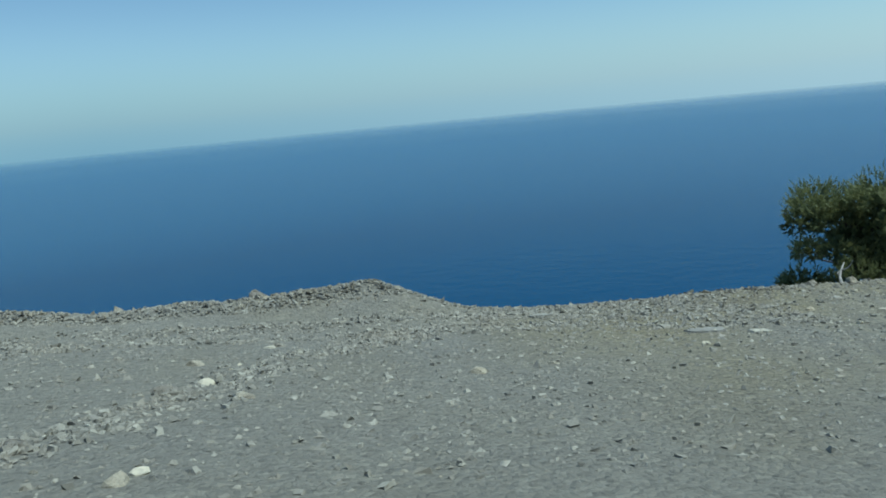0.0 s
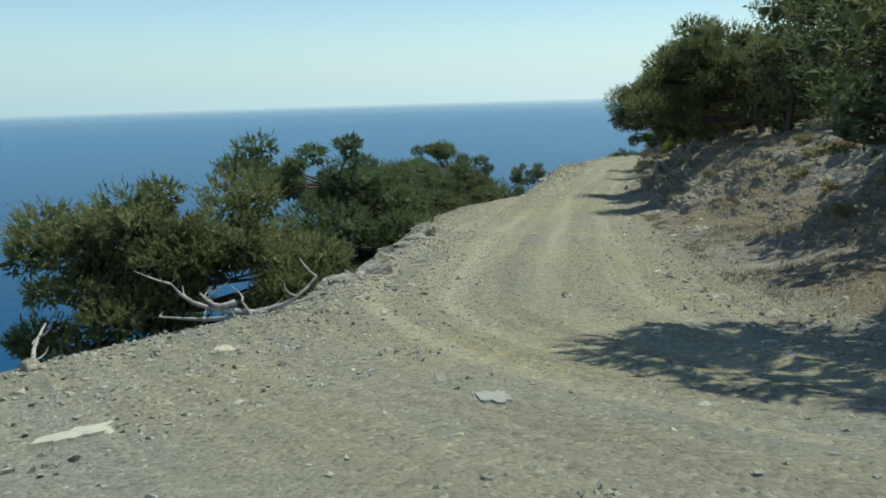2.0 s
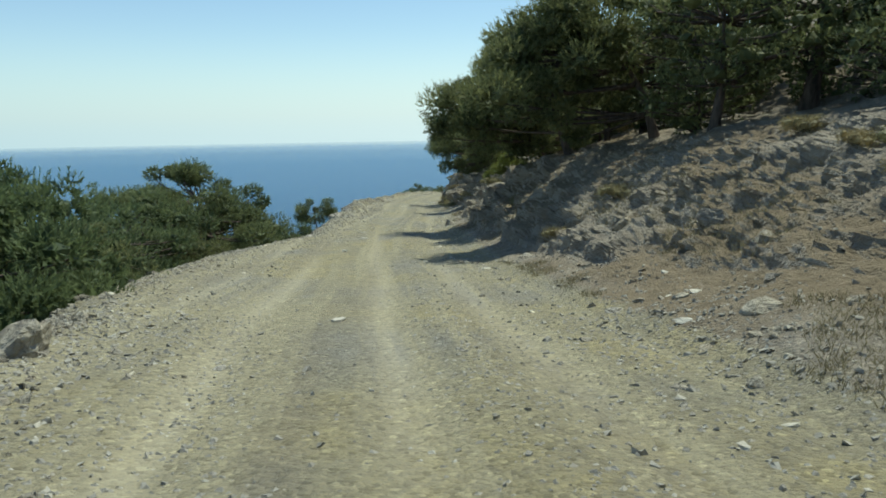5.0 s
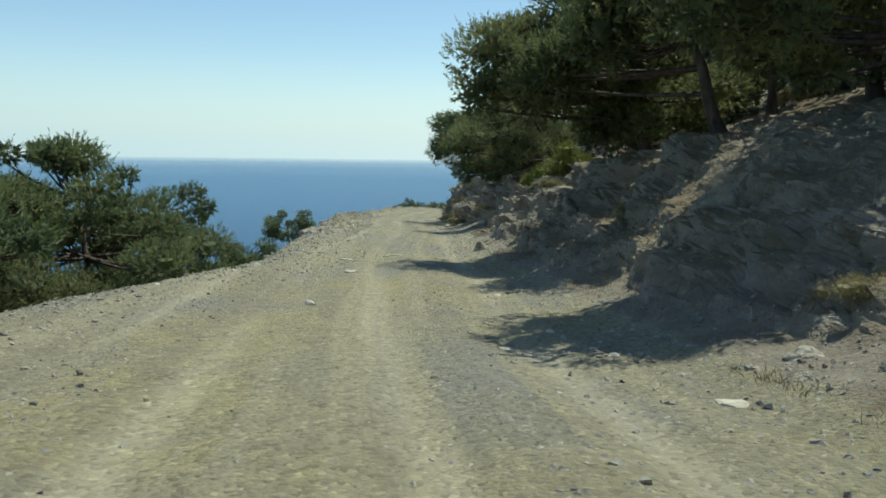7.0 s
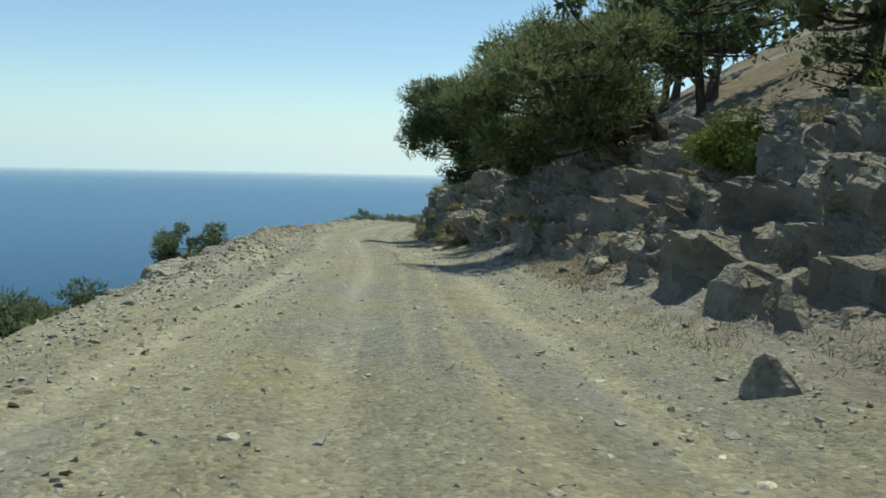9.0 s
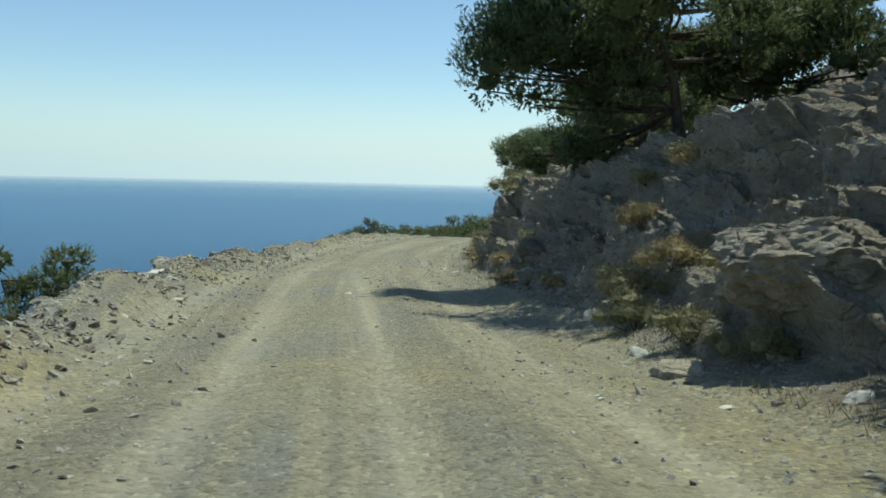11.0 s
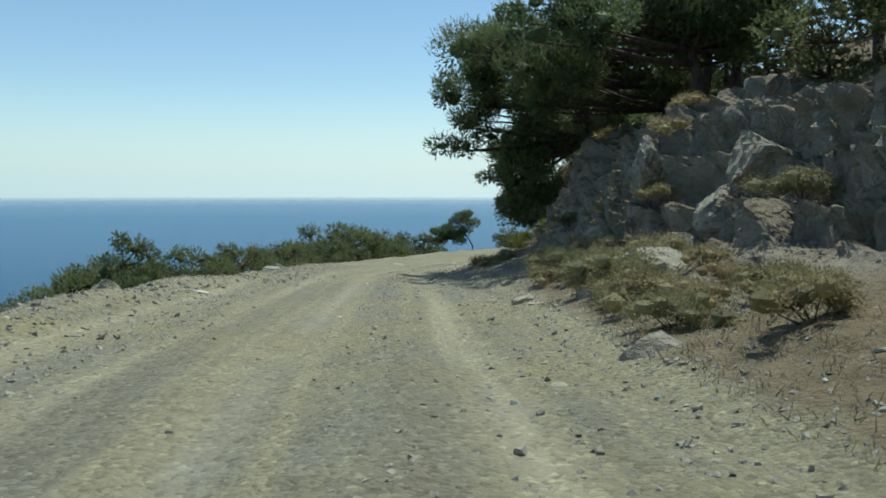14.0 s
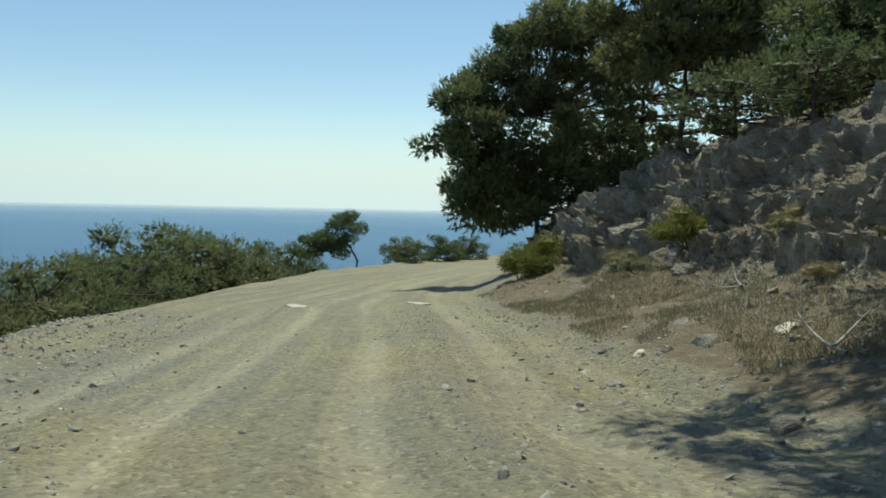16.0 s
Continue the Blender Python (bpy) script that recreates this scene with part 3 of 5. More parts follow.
def shoots(rng, centres, radii, count, length, needle, width, blades):
    """Upturned shoots on the upper side of clumps, each set round with needles like a brush. Returns verts, triangles and a tone for each vert."""
    size = radii[:, 0] ** 2
    which = rng.choice(len(centres), count, p=size / size.sum())
    d = rng.normal(size=(count, 3))
    d[:, 2] = np.abs(d[:, 2]) * 0.95 - 0.3
    d /= np.linalg.norm(d, axis=1, keepdims=True)
    base = centres[which] + d * radii[which] * (0.5 + 0.45 * rng.random((count, 1)) ** 0.6)
    axis = d * np.array([0.75, 0.75, 0.3]) + np.array([0, 0, 0.85]) + rng.normal(size=(count, 3)) * 0.16
    axis /= np.linalg.norm(axis, axis=1, keepdims=True)
    size = length * (0.6 + 0.7 * rng.random((count, 1))) * np.where(rng.random((count, 1)) < 0.08, 1.6, 1.0)
    along = (np.arange(blades)[None, :, None] + rng.random((count, blades, 1))) / blades
    round_it = np.cross(axis[:, None], rng.normal(size=(count, blades, 3)))
    round_it /= np.linalg.norm(round_it, axis=2, keepdims=True) + 1e-6
    way = axis[:, None] * (0.62 + 0.4 * along) + round_it * (0.78 - 0.35 * along)
    root = base[:, None] + axis[:, None] * size[:, None] * along
    tip = root + way * needle * (0.75 + 0.5 * rng.random((count, blades, 1))) * (1.1 - 0.3 * along)
    across = np.cross(way, rng.normal(size=(count, blades, 3)))
    across /= np.linalg.norm(across, axis=2, keepdims=True) + 1e-6
    half = across * width * (0.7 + 0.6 * rng.random((count, blades, 1)))
    # tips toned lighter: young needles, and the light on crowns put into colour
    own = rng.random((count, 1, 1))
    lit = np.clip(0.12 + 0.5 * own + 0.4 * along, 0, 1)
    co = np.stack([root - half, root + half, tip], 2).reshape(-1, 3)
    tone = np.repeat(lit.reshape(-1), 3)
    return co, np.arange(len(co)).reshape(-1, 3), tone


def hearts(rng, centres, radii):
    """The packed inside of each clump, ragged all over; in pines its dark tone stands for inner shade. Returns verts
    and triangles.
    """
    bm = bmesh.new()
    bmesh.ops.create_icosphere(bm, subdivisions=1, radius=1.0)
    ball = np.array([v.co[:] for v in bm.verts])
    tri = np.array([[v.index for v in f.verts] for f in bm.faces])
    bm.free()
    n = len(centres)
    ragged = 0.6 + 0.65 * rng.random((n, len(ball), 1))
    co = centres[:, None] + ball[None] * ragged * radii[:, None]
    return co.reshape(-1, 3), (tri[None] + len(ball) * np.arange(n)[:, None, None]).reshape(-1, 3)


def make_pine(seed, lobes, trunk, tufts=2400, label="dark green coastal pine on the rocky slope", girth=0.14, coarse=1.0, clump=0.55, spread=26):
    """lobes: ellipsoids of the crown (x, y, z, rx, ry, rz), from the foot. trunk: points from the foot upwards."""
    rng = np.random.default_rng(seed)
    rnd = random.Random(seed)
    tree = new("pine_tree")
    tagged(tree, label, "tree", "pines by the road")
    path = []
    for a, b in zip(trunk, trunk[1:]):
        path += bent(rnd, a, b, 0.06, 4)[:-1]
    path.append(Vector(trunk[-1]))
    radii = [girth * (1.25 if i == 0 else 1 - 0.75 * i / (len(path) - 1)) for i in range(len(path))]
    stems = [tube(path, radii, 8)]
    weight = np.array([l[3] * l[4] * l[5] for l in lobes]) ** 0.66
    weight = weight / weight.sum()
    centres, radius = [], []
    for _ in range(spread):
        l = lobes[rng.choice(len(lobes), p=weight)]
        d = rng.normal(size=3)
        d /= np.linalg.norm(d)
        d *= 0.45 + 0.5 * rng.random() ** 0.5
        c = np.array(l[:3]) + d * np.array(l[3:])
        r = clump * (0.5 + 0.95 * rng.random() ** 1.3)
        centres.append(c)
        radius.append((r * 1.1, r * 1.1, r * (0.6 + 0.4 * rng.random())))
        start = min(path[len(path) // 3:], key=lambda p: (p - Vector(c)).length + 0.5 * abs(p.z - c[2] + 0.4))
        limb = bent(rnd, start, Vector(c) - Vector((0, 0, 0.15)), 0.16, 5)
        stems.append(tube(limb, [girth * 0.33 * (1 - 0.17 * i) for i in range(5)], 4))
        e = Vector(c) + Vector([rng.uniform(-0.6, 0.6) * r for _ in range(3)])
        stems.append(tube([limb[3], (limb[3] + e) / 2 + Vector((0, 0, -0.05)), e], [girth * 0.11, girth * 0.08, girth * 0.04], 3))
    co, quads = join_tubes(stems)
    part("trunk", mesh_of("trunk", co, quads, BARK, True), tree, "grey-brown leaning pine trunk with limbs")
    centres, radius = np.array(centres), np.array(radius)
    fine = coarse < 1.2
    co, tris, tone = shoots(rng, centres, radius, int(tufts * (0.62 if fine else 0.66)), 0.19 * (1 if fine else 1.15), 0.085 * min(coarse, 1.25), 0.0098 * coarse, 9 if fine else 7)
    inner, more = sprays(rng, centres, radius * 0.86, 0.05, int(tufts * 0.75), 0.15 * coarse, 0.027 * coarse, 3, 0.0)
    broad, wider = sprays(rng, centres, radius * 0.62, 0.0, int(tufts * 0.45), 0.17 * coarse, 0.045 * coarse, 2, 0.0)
    inner, more = np.concatenate([inner, broad]), np.concatenate([more, wider + len(inner)])
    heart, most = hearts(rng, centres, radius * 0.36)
    # inner tufts and hearts get low tones: the crown's inner shade as colour
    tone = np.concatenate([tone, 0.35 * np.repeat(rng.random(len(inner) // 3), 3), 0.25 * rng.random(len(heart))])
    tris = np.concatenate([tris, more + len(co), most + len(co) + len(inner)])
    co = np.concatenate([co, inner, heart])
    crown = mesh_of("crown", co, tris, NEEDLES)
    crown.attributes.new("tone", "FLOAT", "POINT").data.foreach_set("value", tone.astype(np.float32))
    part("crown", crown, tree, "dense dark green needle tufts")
    return tree


def stand(tree, x, y, turn=0.0, size=1.0, sink=0.15, z=None):
    g = foot(x, y) if z is None else Vector((x, y, z))
    tree.matrix_world = Matrix.Translation(g - Vector((0, 0, sink))) @ Matrix.Rotation(radians(turn), 4, "Z") @ Matrix.Scale(size, 4)
    return tree


def again(tree, x, y, turn=0.0, size=1.0, sink=0.15, label="", z=None):
    g = foot(x, y) if z is None else Vector((x, y, z))
    flat = tree.scale[0]
    ob = copy_thing(tree, Matrix.Translation(g - Vector((0, 0, sink))) @ Matrix.Rotation(radians(turn), 4, "Z") @ Matrix.Scale(size / flat, 4))
    return tagged(ob, label)


def rel(tree_xyz, points):
    x, y, z = tree_xyz
    return [tuple(a - b for a, b in zip(p[:3], (x, y, z))) + tuple(p[3:]) for p in points]


def pine_at(seed, x, y, lobes, bends, shift=(0, 0, 0), **kw):
    """A pine whose crown lobes and trunk bends are given as places in the world."""
    g = foot(x + shift[0], y + shift[1])
    back = [a - b for a, b in zip(g, shift)]
    tree = make_pine(seed, rel(back, lobes), [(0, 0, 0)] + rel(back, bends), **kw)
    tree.matrix_world = Matrix.Translation(g - Vector((0, 0, 0.15)))
    return tree


SEAWARD = "spreading dark green pine below the road's seaward edge"
BANKTOP = "wind-bent dark green pine leaning from the bank over the road"

# seaward side, by the first bend
pine_at(1, -12.3, 16.8, [(-14.3, 17.0, -1.05, 1.3, 1.6, 0.8), (-12.4, 17.6, -0.75, 1.7, 1.7, 0.8), (-14.0, 16.4, -2.3, 1.7, 1.8, 0.8), (-11.8, 18.2, -1.7, 1.8, 1.7, 1.0), (-13.3, 16.0, -3.3, 2.0, 1.7, 0.8), (-13.2, 17.2, -1.4, 1.6, 1.6, 0.9)],
        [(-12.6, 16.9, -2.8), (-12.8, 17.0, -1.4)], tufts=10000, label=SEAWARD, spread=84, clump=0.5, coarse=1.12)
pine_at(2, -13.2, 25.0, [(-15.4, 25.4, -0.4, 1.6, 1.6, 0.6), (-13.7, 25.6, -0.2, 1.2, 1.4, 0.5), (-14.2, 27.0, -1.0, 2.3, 2.0, 0.7), (-12.8, 25.5, -2.0, 2.2, 2.0, 1.0), (-13.3, 24.0, -3.2, 2.2, 2.0, 1.1), (-15.4, 28.5, -0.5, 1.0, 1.0, 0.45), (-12.4, 27.5, -2.9, 2.0, 2.0, 0.9)],
        [(-13.4, 25.0, -3.6), (-13.3, 25.6, -2.2), (-14.0, 26.6, -1.1)], tufts=8600, label=SEAWARD, coarse=1.12, spread=76, clump=0.5)
pine_at(3, -15.6, 42.5, [(-15.5, 41.2, -2.3, 0.9, 0.9, 0.55), (-17.2, 43.5, -1.9, 1.5, 1.6, 0.8), (-16.6, 43.0, -2.6, 1.5, 1.5, 0.7), (-17.6, 42.8, -2.7, 1.3, 1.3, 0.8), (-16.4, 44.2, -1.6, 1.0, 1.0, 0.6), (-15.2, 42.0, -3.3, 1.9, 1.9, 1.0), (-17.8, 41.2, -2.9, 1.8, 1.8, 1.1), (-15.6, 44.6, -3.2, 1.8, 1.7, 1.0), (-14.6, 39.8, -3.6, 1.9, 1.9, 1.0), (-16.0, 42.4, -4.4, 2.4, 2.2, 0.9)],
        [(-15.8, 42.6, -4.0), (-16.2, 43.0, -2.2)], tufts=9400, label=SEAWARD, spread=96, clump=0.46)
bushy = pine_at(4, -17.2, 51.0, [(-17.2, 51.0, -3.0, 1.1, 1.1, 1.2), (-16.6, 51.6, -3.9, 1.3, 1.2, 0.9), (-17.9, 50.6, -4.2, 1.2, 1.2, 0.9), (-17.0, 51.0, -5.0, 1.6, 1.5, 0.9), (-16.2, 50.6, -5.7, 1.5, 1.4, 0.8), (-15.6, 51.4, -5.6, 1.0, 1.0, 0.6)],
                [(-17.2, 51.0, -4.5), (-17.2, 51.0, -3.0)], tufts=5200, label="young bushy pine on the seaward slope", girth=0.08, spread=46, clump=0.42)
pine_at(5, -19.8, 75.8, [(-20.6, 75.8, -5.4, 0.8, 0.8, 0.7), (-19.4, 76.4, -5.7, 0.8, 0.8, 0.6), (-20.2, 75.6, -6.2, 1.2, 1.0, 0.6)],
        [(-19.9, 75.8, -6.8), (-20.1, 75.8, -5.6)], tufts=1600, label="small rounded pine behind the roadside rocks", girth=0.07, spread=16, clump=0.38)
low = make_pine(6, [(0, 0, 1.5, 1.5, 1.5, 0.8), (1.1, 0.4, 1.1, 1.1, 1.1, 0.7), (-1.1, -0.3, 1.0, 1.2, 1.1, 0.7), (0.2, -0.2, 0.6, 1.5, 1.5, 0.5)], [(0, 0, 0), (0.1, 0, 0.8), (0, 0.1, 1.7)],
                tufts=2000, label="low wind-clipped pine on the seaward slope", girth=0.1, spread=28, clump=0.45)
stand(low, -14.6, 21.0, 0, 1.0, 0.3)
# the row of wind-clipped pines whose tops stand just over the edge
for k, (y, off, rise) in enumerate(((106.5, 2.6, 0.1), (109.0, 2.0, 0.5), (113.2, 3.0, 0.75), (115.6, 2.2, 0.35), (118.4, 2.8, 0.9), (121.0, 2.1, 0.45), (124.2, 2.9, 1.05), (126.6, 2.2, 0.6), (129.4, 3.0, 1.1), (132.4, 2.5, 0.6), (135.4, 3.6, 1.2), (138.6, 4.4, 1.0), (142.0, 5.0, 2.2), (144.6, 5.6, 1.7), (148.2, 5.4, 2.1), (151.6, 5.4, 1.5), (155.0, 4.8, 1.6))):
    x = float(edge_l(y)) - off
    g = foot(x, y)
    high = float(road_z(y)) + rise - g.z
    if k == 0:
        clipped = make_pine(8, [(0, 0, 3.3, 2.2, 2.2, 0.9), (1.6, 0.6, 2.7, 1.8, 1.8, 0.9), (-1.6, -0.5, 2.6, 1.9, 1.8, 0.9), (0.2, -0.3, 2.0, 2.3, 2.2, 0.8)], [(0, 0, 0), (0.1, 0, 1.6), (0, 0.1, 3.2)], tufts=2600,
                            label="wind-clipped pine rising just over the road's seaward edge", girth=0.12, spread=74, clump=0.44, coarse=1.12)
        stand(clipped, x, y, 0, high / 4.3, 0.1)
        peaked = make_pine(9, [(0, 0, 3.7, 1.0, 1.0, 0.9), (1.3, 0.4, 2.7, 1.1, 1.1, 0.8), (-1.4, -0.3, 2.5, 1.2, 1.1, 0.8), (0.2, -1.1, 2.3, 1.1, 1.1, 0.7), (-0.3, 1.2, 2.6, 1.0, 1.0, 0.7)], [(0, 0, 0), (0.1, 0, 1.8), (0, 0.1, 3.6)], tufts=2600,
                           label="uneven pine rising just over the road's seaward edge", girth=0.12, spread=64, clump=0.42, coarse=1.12)
        stand(peaked, float(edge_l(111.0)) - 2.6, 111.0, 120, 0.8, 0.2)
    else:
        again(peaked if k % 2 else clipped, x, y, 37 * k, high / (4.8 if k % 2 else 4.3), 0.1)
for x, y, turn, size in ((-14.6, 33.0, 40, 1.35), (-15.6, 36.5, 100, 1.85), (-14.6, 37.6, 200, 1.0), (-14.0, 30.0, 310, 1.3), (-17.5, 47.0, 60, 1.5), (-16.2, 55.5, 20, 0.8), (-17.6, 59.0, 130, 0.7),
                         (-10.6, 13.4, 170, 0.6), (-10.2, 10.4, 50, 0.45), (-20.0, 84.5, 80, 0.55), (-20.8, 90.0, 10, 0.6), (-19.4, 96.0, 190, 0.6), (-18.0, 101, 240, 0.65), (9.5, 163, 70, 1.3), (13.5, 166, 160, 1.4), (18, 170, 10, 1.4)):
    again(clipped if size > 0.9 else low, x, y, turn, size * (0.55 if size > 0.9 else 1), (1.0 if y > 160 else 0.3) * size)
pine_at(7, 4.6, 159.5, [(3.2, 159.2, -8.0, 1.7, 1.3, 0.7), (4.8, 159.2, -7.7, 1.2, 1.1, 0.55), (1.9, 159.0, -8.7, 1.4, 1.2, 0.6), (3.0, 159.0, -8.9, 1.4, 1.2, 0.5), (1.4, 158.8, -9.5, 1.5, 1.1, 0.5), (2.9, 158.8, -9.6, 1.3, 1.0, 0.4)],
        [(5.0, 159.4, -10.2), (4.4, 159.3, -9.2), (3.4, 159.2, -8.4)], tufts=4200, label="small wind-bent pine leaning over the road's edge", girth=0.1, spread=26, clump=0.5)

# on the bank
pine_at(11, 2.6, 13.3, [(0.0, 13.0, 4.6, 2.3, 1.7, 0.9), (2.4, 13.4, 5.2, 2.0, 1.8, 1.0), (1.2, 13.4, 3.8, 1.6, 1.6, 0.7), (-0.8, 13.6, 4.4, 1.5, 1.2, 0.6)], [(2.4, 13.3, 2.6), (1.8, 13.2, 4.4)], coarse=1.5, tufts=6200, label=BANKTOP, spread=46)
pine_at(12, -1.6, 36.5, [(-4.0, 36.3, 1.6, 1.9, 1.8, 0.9), (-2.4, 36.6, 2.6, 1.9, 1.9, 0.9), (-3.6, 36.8, 0.5, 1.5, 1.6, 0.7), (-5.2, 35.4, 0.9, 1.0, 1.2, 0.6), (-5.0, 35.8, 2.2, 1.0, 1.2, 0.7), (-4.0, 36.4, 3.0, 1.3, 1.3, 0.7)],
        [(-1.9, 36.5, 0.8), (-2.6, 36.5, 2.0)], tufts=8600, label=BANKTOP, spread=64, coarse=1.0)
pine_at(28, -3.4, 40.6, [(-5.2, 40.6, 1.5, 0.9, 1.1, 0.6), (-4.2, 40.8, 2.2, 1.2, 1.2, 0.7), (-5.6, 41.6, 1.0, 0.8, 1.0, 0.5), (-6.0, 42.4, 0.7, 0.7, 0.9, 0.4)],
        [(-3.8, 40.6, 0.4), (-4.4, 40.8, 1.7)], tufts=4200, label=BANKTOP, spread=34, coarse=1.0)
pine_at(13, -3.9, 44.5, [(-5.5, 44.0, 1.3, 1.9, 1.9, 0.9), (-4.3, 44.6, 2.5, 2.0, 1.9, 0.9), (-7.0, 43.6, 0.3, 1.0, 1.3, 0.6), (-5.2, 44.6, 0.1, 1.6, 1.7, 0.8), (-4.2, 44.6, -0.4, 1.6, 1.6, 0.7), (-3.0, 44.8, 0.6, 1.6, 1.6, 0.8), (-7.2, 43.8, 1.0, 0.8, 1.2, 0.6), (-6.5, 43.8, 1.3, 0.9, 1.2, 0.5), (-7.1, 43.8, -0.4, 0.6, 1.0, 0.4)],
        [(-4.4, 44.4, 0.1), (-5.2, 44.3, 1.8)], tufts=10000, label=BANKTOP, spread=78, clump=0.58, coarse=1.0)
pine_at(14, -4.6, 59.5, [(-7.5, 58.6, -0.6, 1.6, 1.7, 0.8), (-6.0, 59.5, 0.7, 1.9, 1.9, 0.9), (-8.0, 58.0, -1.9, 0.7, 0.9, 0.4), (-6.2, 59.2, -1.2, 1.5, 1.6, 0.7)],
        [(-5.0, 59.4, -0.9), (-5.8, 59.2, 0.4)], tufts=6000, label=BANKTOP, spread=46, coarse=0.9)
pine_at(15, -5.0, 65.0, [(-6.8, 64.6, 0.0, 1.6, 1.7, 0.8), (-5.6, 65.2, 1.0, 1.8, 1.8, 0.9), (-5.0, 65.0, -0.6, 1.7, 1.7, 0.8), (-7.2, 65.4, -1.5, 1.1, 1.2, 0.7), (-6.1, 65.6, -1.7, 1.2, 1.2, 0.8), (-5.0, 65.6, -1.8, 1.2, 1.2, 0.7), (-7.2, 63.2, 0.7, 0.9, 1.2, 0.5), (-6.4, 62.8, 1.0, 1.3, 1.3, 0.6), (-7.0, 64.4, 0.2, 0.9, 1.0, 0.5)], [(-5.3, 65.0, -0.9), (-5.7, 65.0, 0.6)], tufts=10000, label=BANKTOP, spread=80, clump=0.58, coarse=0.78)
pine_at(16, -7.2, 73.4, [(-10.9, 73.3, -0.8, 0.6, 0.8, 0.55), (-10.6, 73.3, -1.5, 0.6, 0.8, 0.45), (-10.2, 73.3, -2.0, 0.5, 0.7, 0.3), (-10.6, 73.4, 0.2, 0.7, 0.9, 0.5), (-9.9, 73.3, -0.9, 1.0, 1.2, 0.6), (-10.2, 73.2, -0.5, 0.6, 0.9, 0.5), (-9.3, 73.4, -1.6, 0.8, 1.0, 0.5), (-8.4, 73.8, 0.3, 1.9, 1.7, 0.9), (-9.5, 73.4, 0.3, 1.0, 1.2, 0.7), (-8.6, 73.4, -1.5, 1.3, 1.3, 0.7), (-6.6, 74.2, -0.4, 1.7, 1.6, 1.0), (-9.0, 73.2, -3.0, 1.0, 1.0, 0.35), (-7.6, 73.6, -1.9, 1.1, 1.2, 0.6), (-9.3, 70.6, -0.1, 1.0, 1.1, 0.5), (-8.3, 69.9, 0.2, 1.3, 1.2, 0.6), (-9.0, 72.3, -1.0, 0.9, 0.9, 0.5), (-8.6, 71.4, -0.6, 0.9, 0.9, 0.5)],
        [(-7.4, 73.4, -1.8), (-7.9, 73.4, -0.4)], shift=(0.35, 2.0, 0.3), tufts=15000, label=BANKTOP, spread=128, clump=0.5, coarse=0.78)
pine_at(17, -2.4, 114.0, [(-6.9, 112.3, -2.0, 0.7, 1.1, 0.5), (-5.9, 111.8, -1.8, 1.0, 1.2, 0.6), (-5.1, 111.2, -2.3, 1.2, 1.2, 0.5), (-6.6, 113.0, -1.9, 1.2, 1.5, 0.7), (-5.0, 114.2, -1.0, 1.8, 1.9, 0.9), (-5.6, 112.9, -3.0, 1.3, 1.3, 0.8), (-3.6, 114.2, -0.5, 2.0, 2.0, 0.9), (-3.4, 113.8, -2.2, 1.9, 1.8, 0.9), (-4.5, 113.6, -4.2, 1.0, 1.2, 0.8), (-4.0, 113.7, -3.3, 1.5, 1.5, 0.8), (-2.0, 114.6, -1.4, 2.0, 2.0, 1.0), (-7.8, 112.2, -3.8, 0.7, 0.9, 0.4), (-6.9, 112.4, -3.4, 0.9, 1.0, 0.5)],
        [(-2.6, 114.0, -2.9), (-3.4, 114.0, -1.4)], tufts=13500, label=BANKTOP, girth=0.17, spread=100, clump=0.55, coarse=0.78)
pine_at(18, 4.4, 135.5, [(0.9, 134.6, -3.4, 1.2, 1.6, 1.0), (2.2, 135.0, -2.2, 1.7, 1.8, 1.1), (1.6, 134.8, -5.2, 1.4, 1.6, 1.1), (3.8, 135.6, -0.9, 1.9, 2.0, 1.1), (3.6, 135.0, -3.6, 2.2, 2.0, 1.4), (2.6, 134.4, -6.3, 1.5, 1.5, 0.9), (4.4, 134.6, -5.6, 1.9, 1.8, 1.2), (5.8, 135.4, -2.2, 2.2, 2.0, 1.3), (6.4, 135.0, -4.6, 2.0, 1.8, 1.2), (4.8, 135.4, 0.4, 1.7, 1.8, 0.9), (6.8, 135.6, -0.2, 2.0, 1.8, 1.1), (1.7, 134.6, -4.5, 1.2, 1.3, 0.9), (2.7, 134.8, -5.0, 1.3, 1.3, 0.9), (0.2, 134.6, -3.3, 0.8, 1.0, 0.7), (0.2, 134.4, -4.3, 0.8, 1.0, 0.6), (1.0, 134.4, -5.9, 1.0, 1.1, 0.7)],
        [(4.4, 135.6, -6.2), (4.0, 135.7, -3.0)], tufts=19000, label=BANKTOP, girth=0.12, spread=175, clump=0.62, coarse=1.35)
pine_at(23, 4.4, 127.5, [(3.2, 127.2, -2.2, 1.7, 1.7, 0.8), (4.8, 127.8, -1.2, 2.0, 1.8, 0.9), (6.4, 127.2, -2.2, 2.0, 1.8, 0.9), (2.2, 127.0, -1.2, 1.4, 1.4, 0.7), (3.4, 127.4, -0.2, 1.8, 1.6, 0.8), (5.8, 127.4, -0.2, 2.0, 1.6, 0.8)],
        [(4.0, 127.4, -4.4), (4.2, 127.5, -2.4)], tufts=8000, label=BANKTOP, girth=0.18, spread=70, clump=0.6, coarse=1.4)
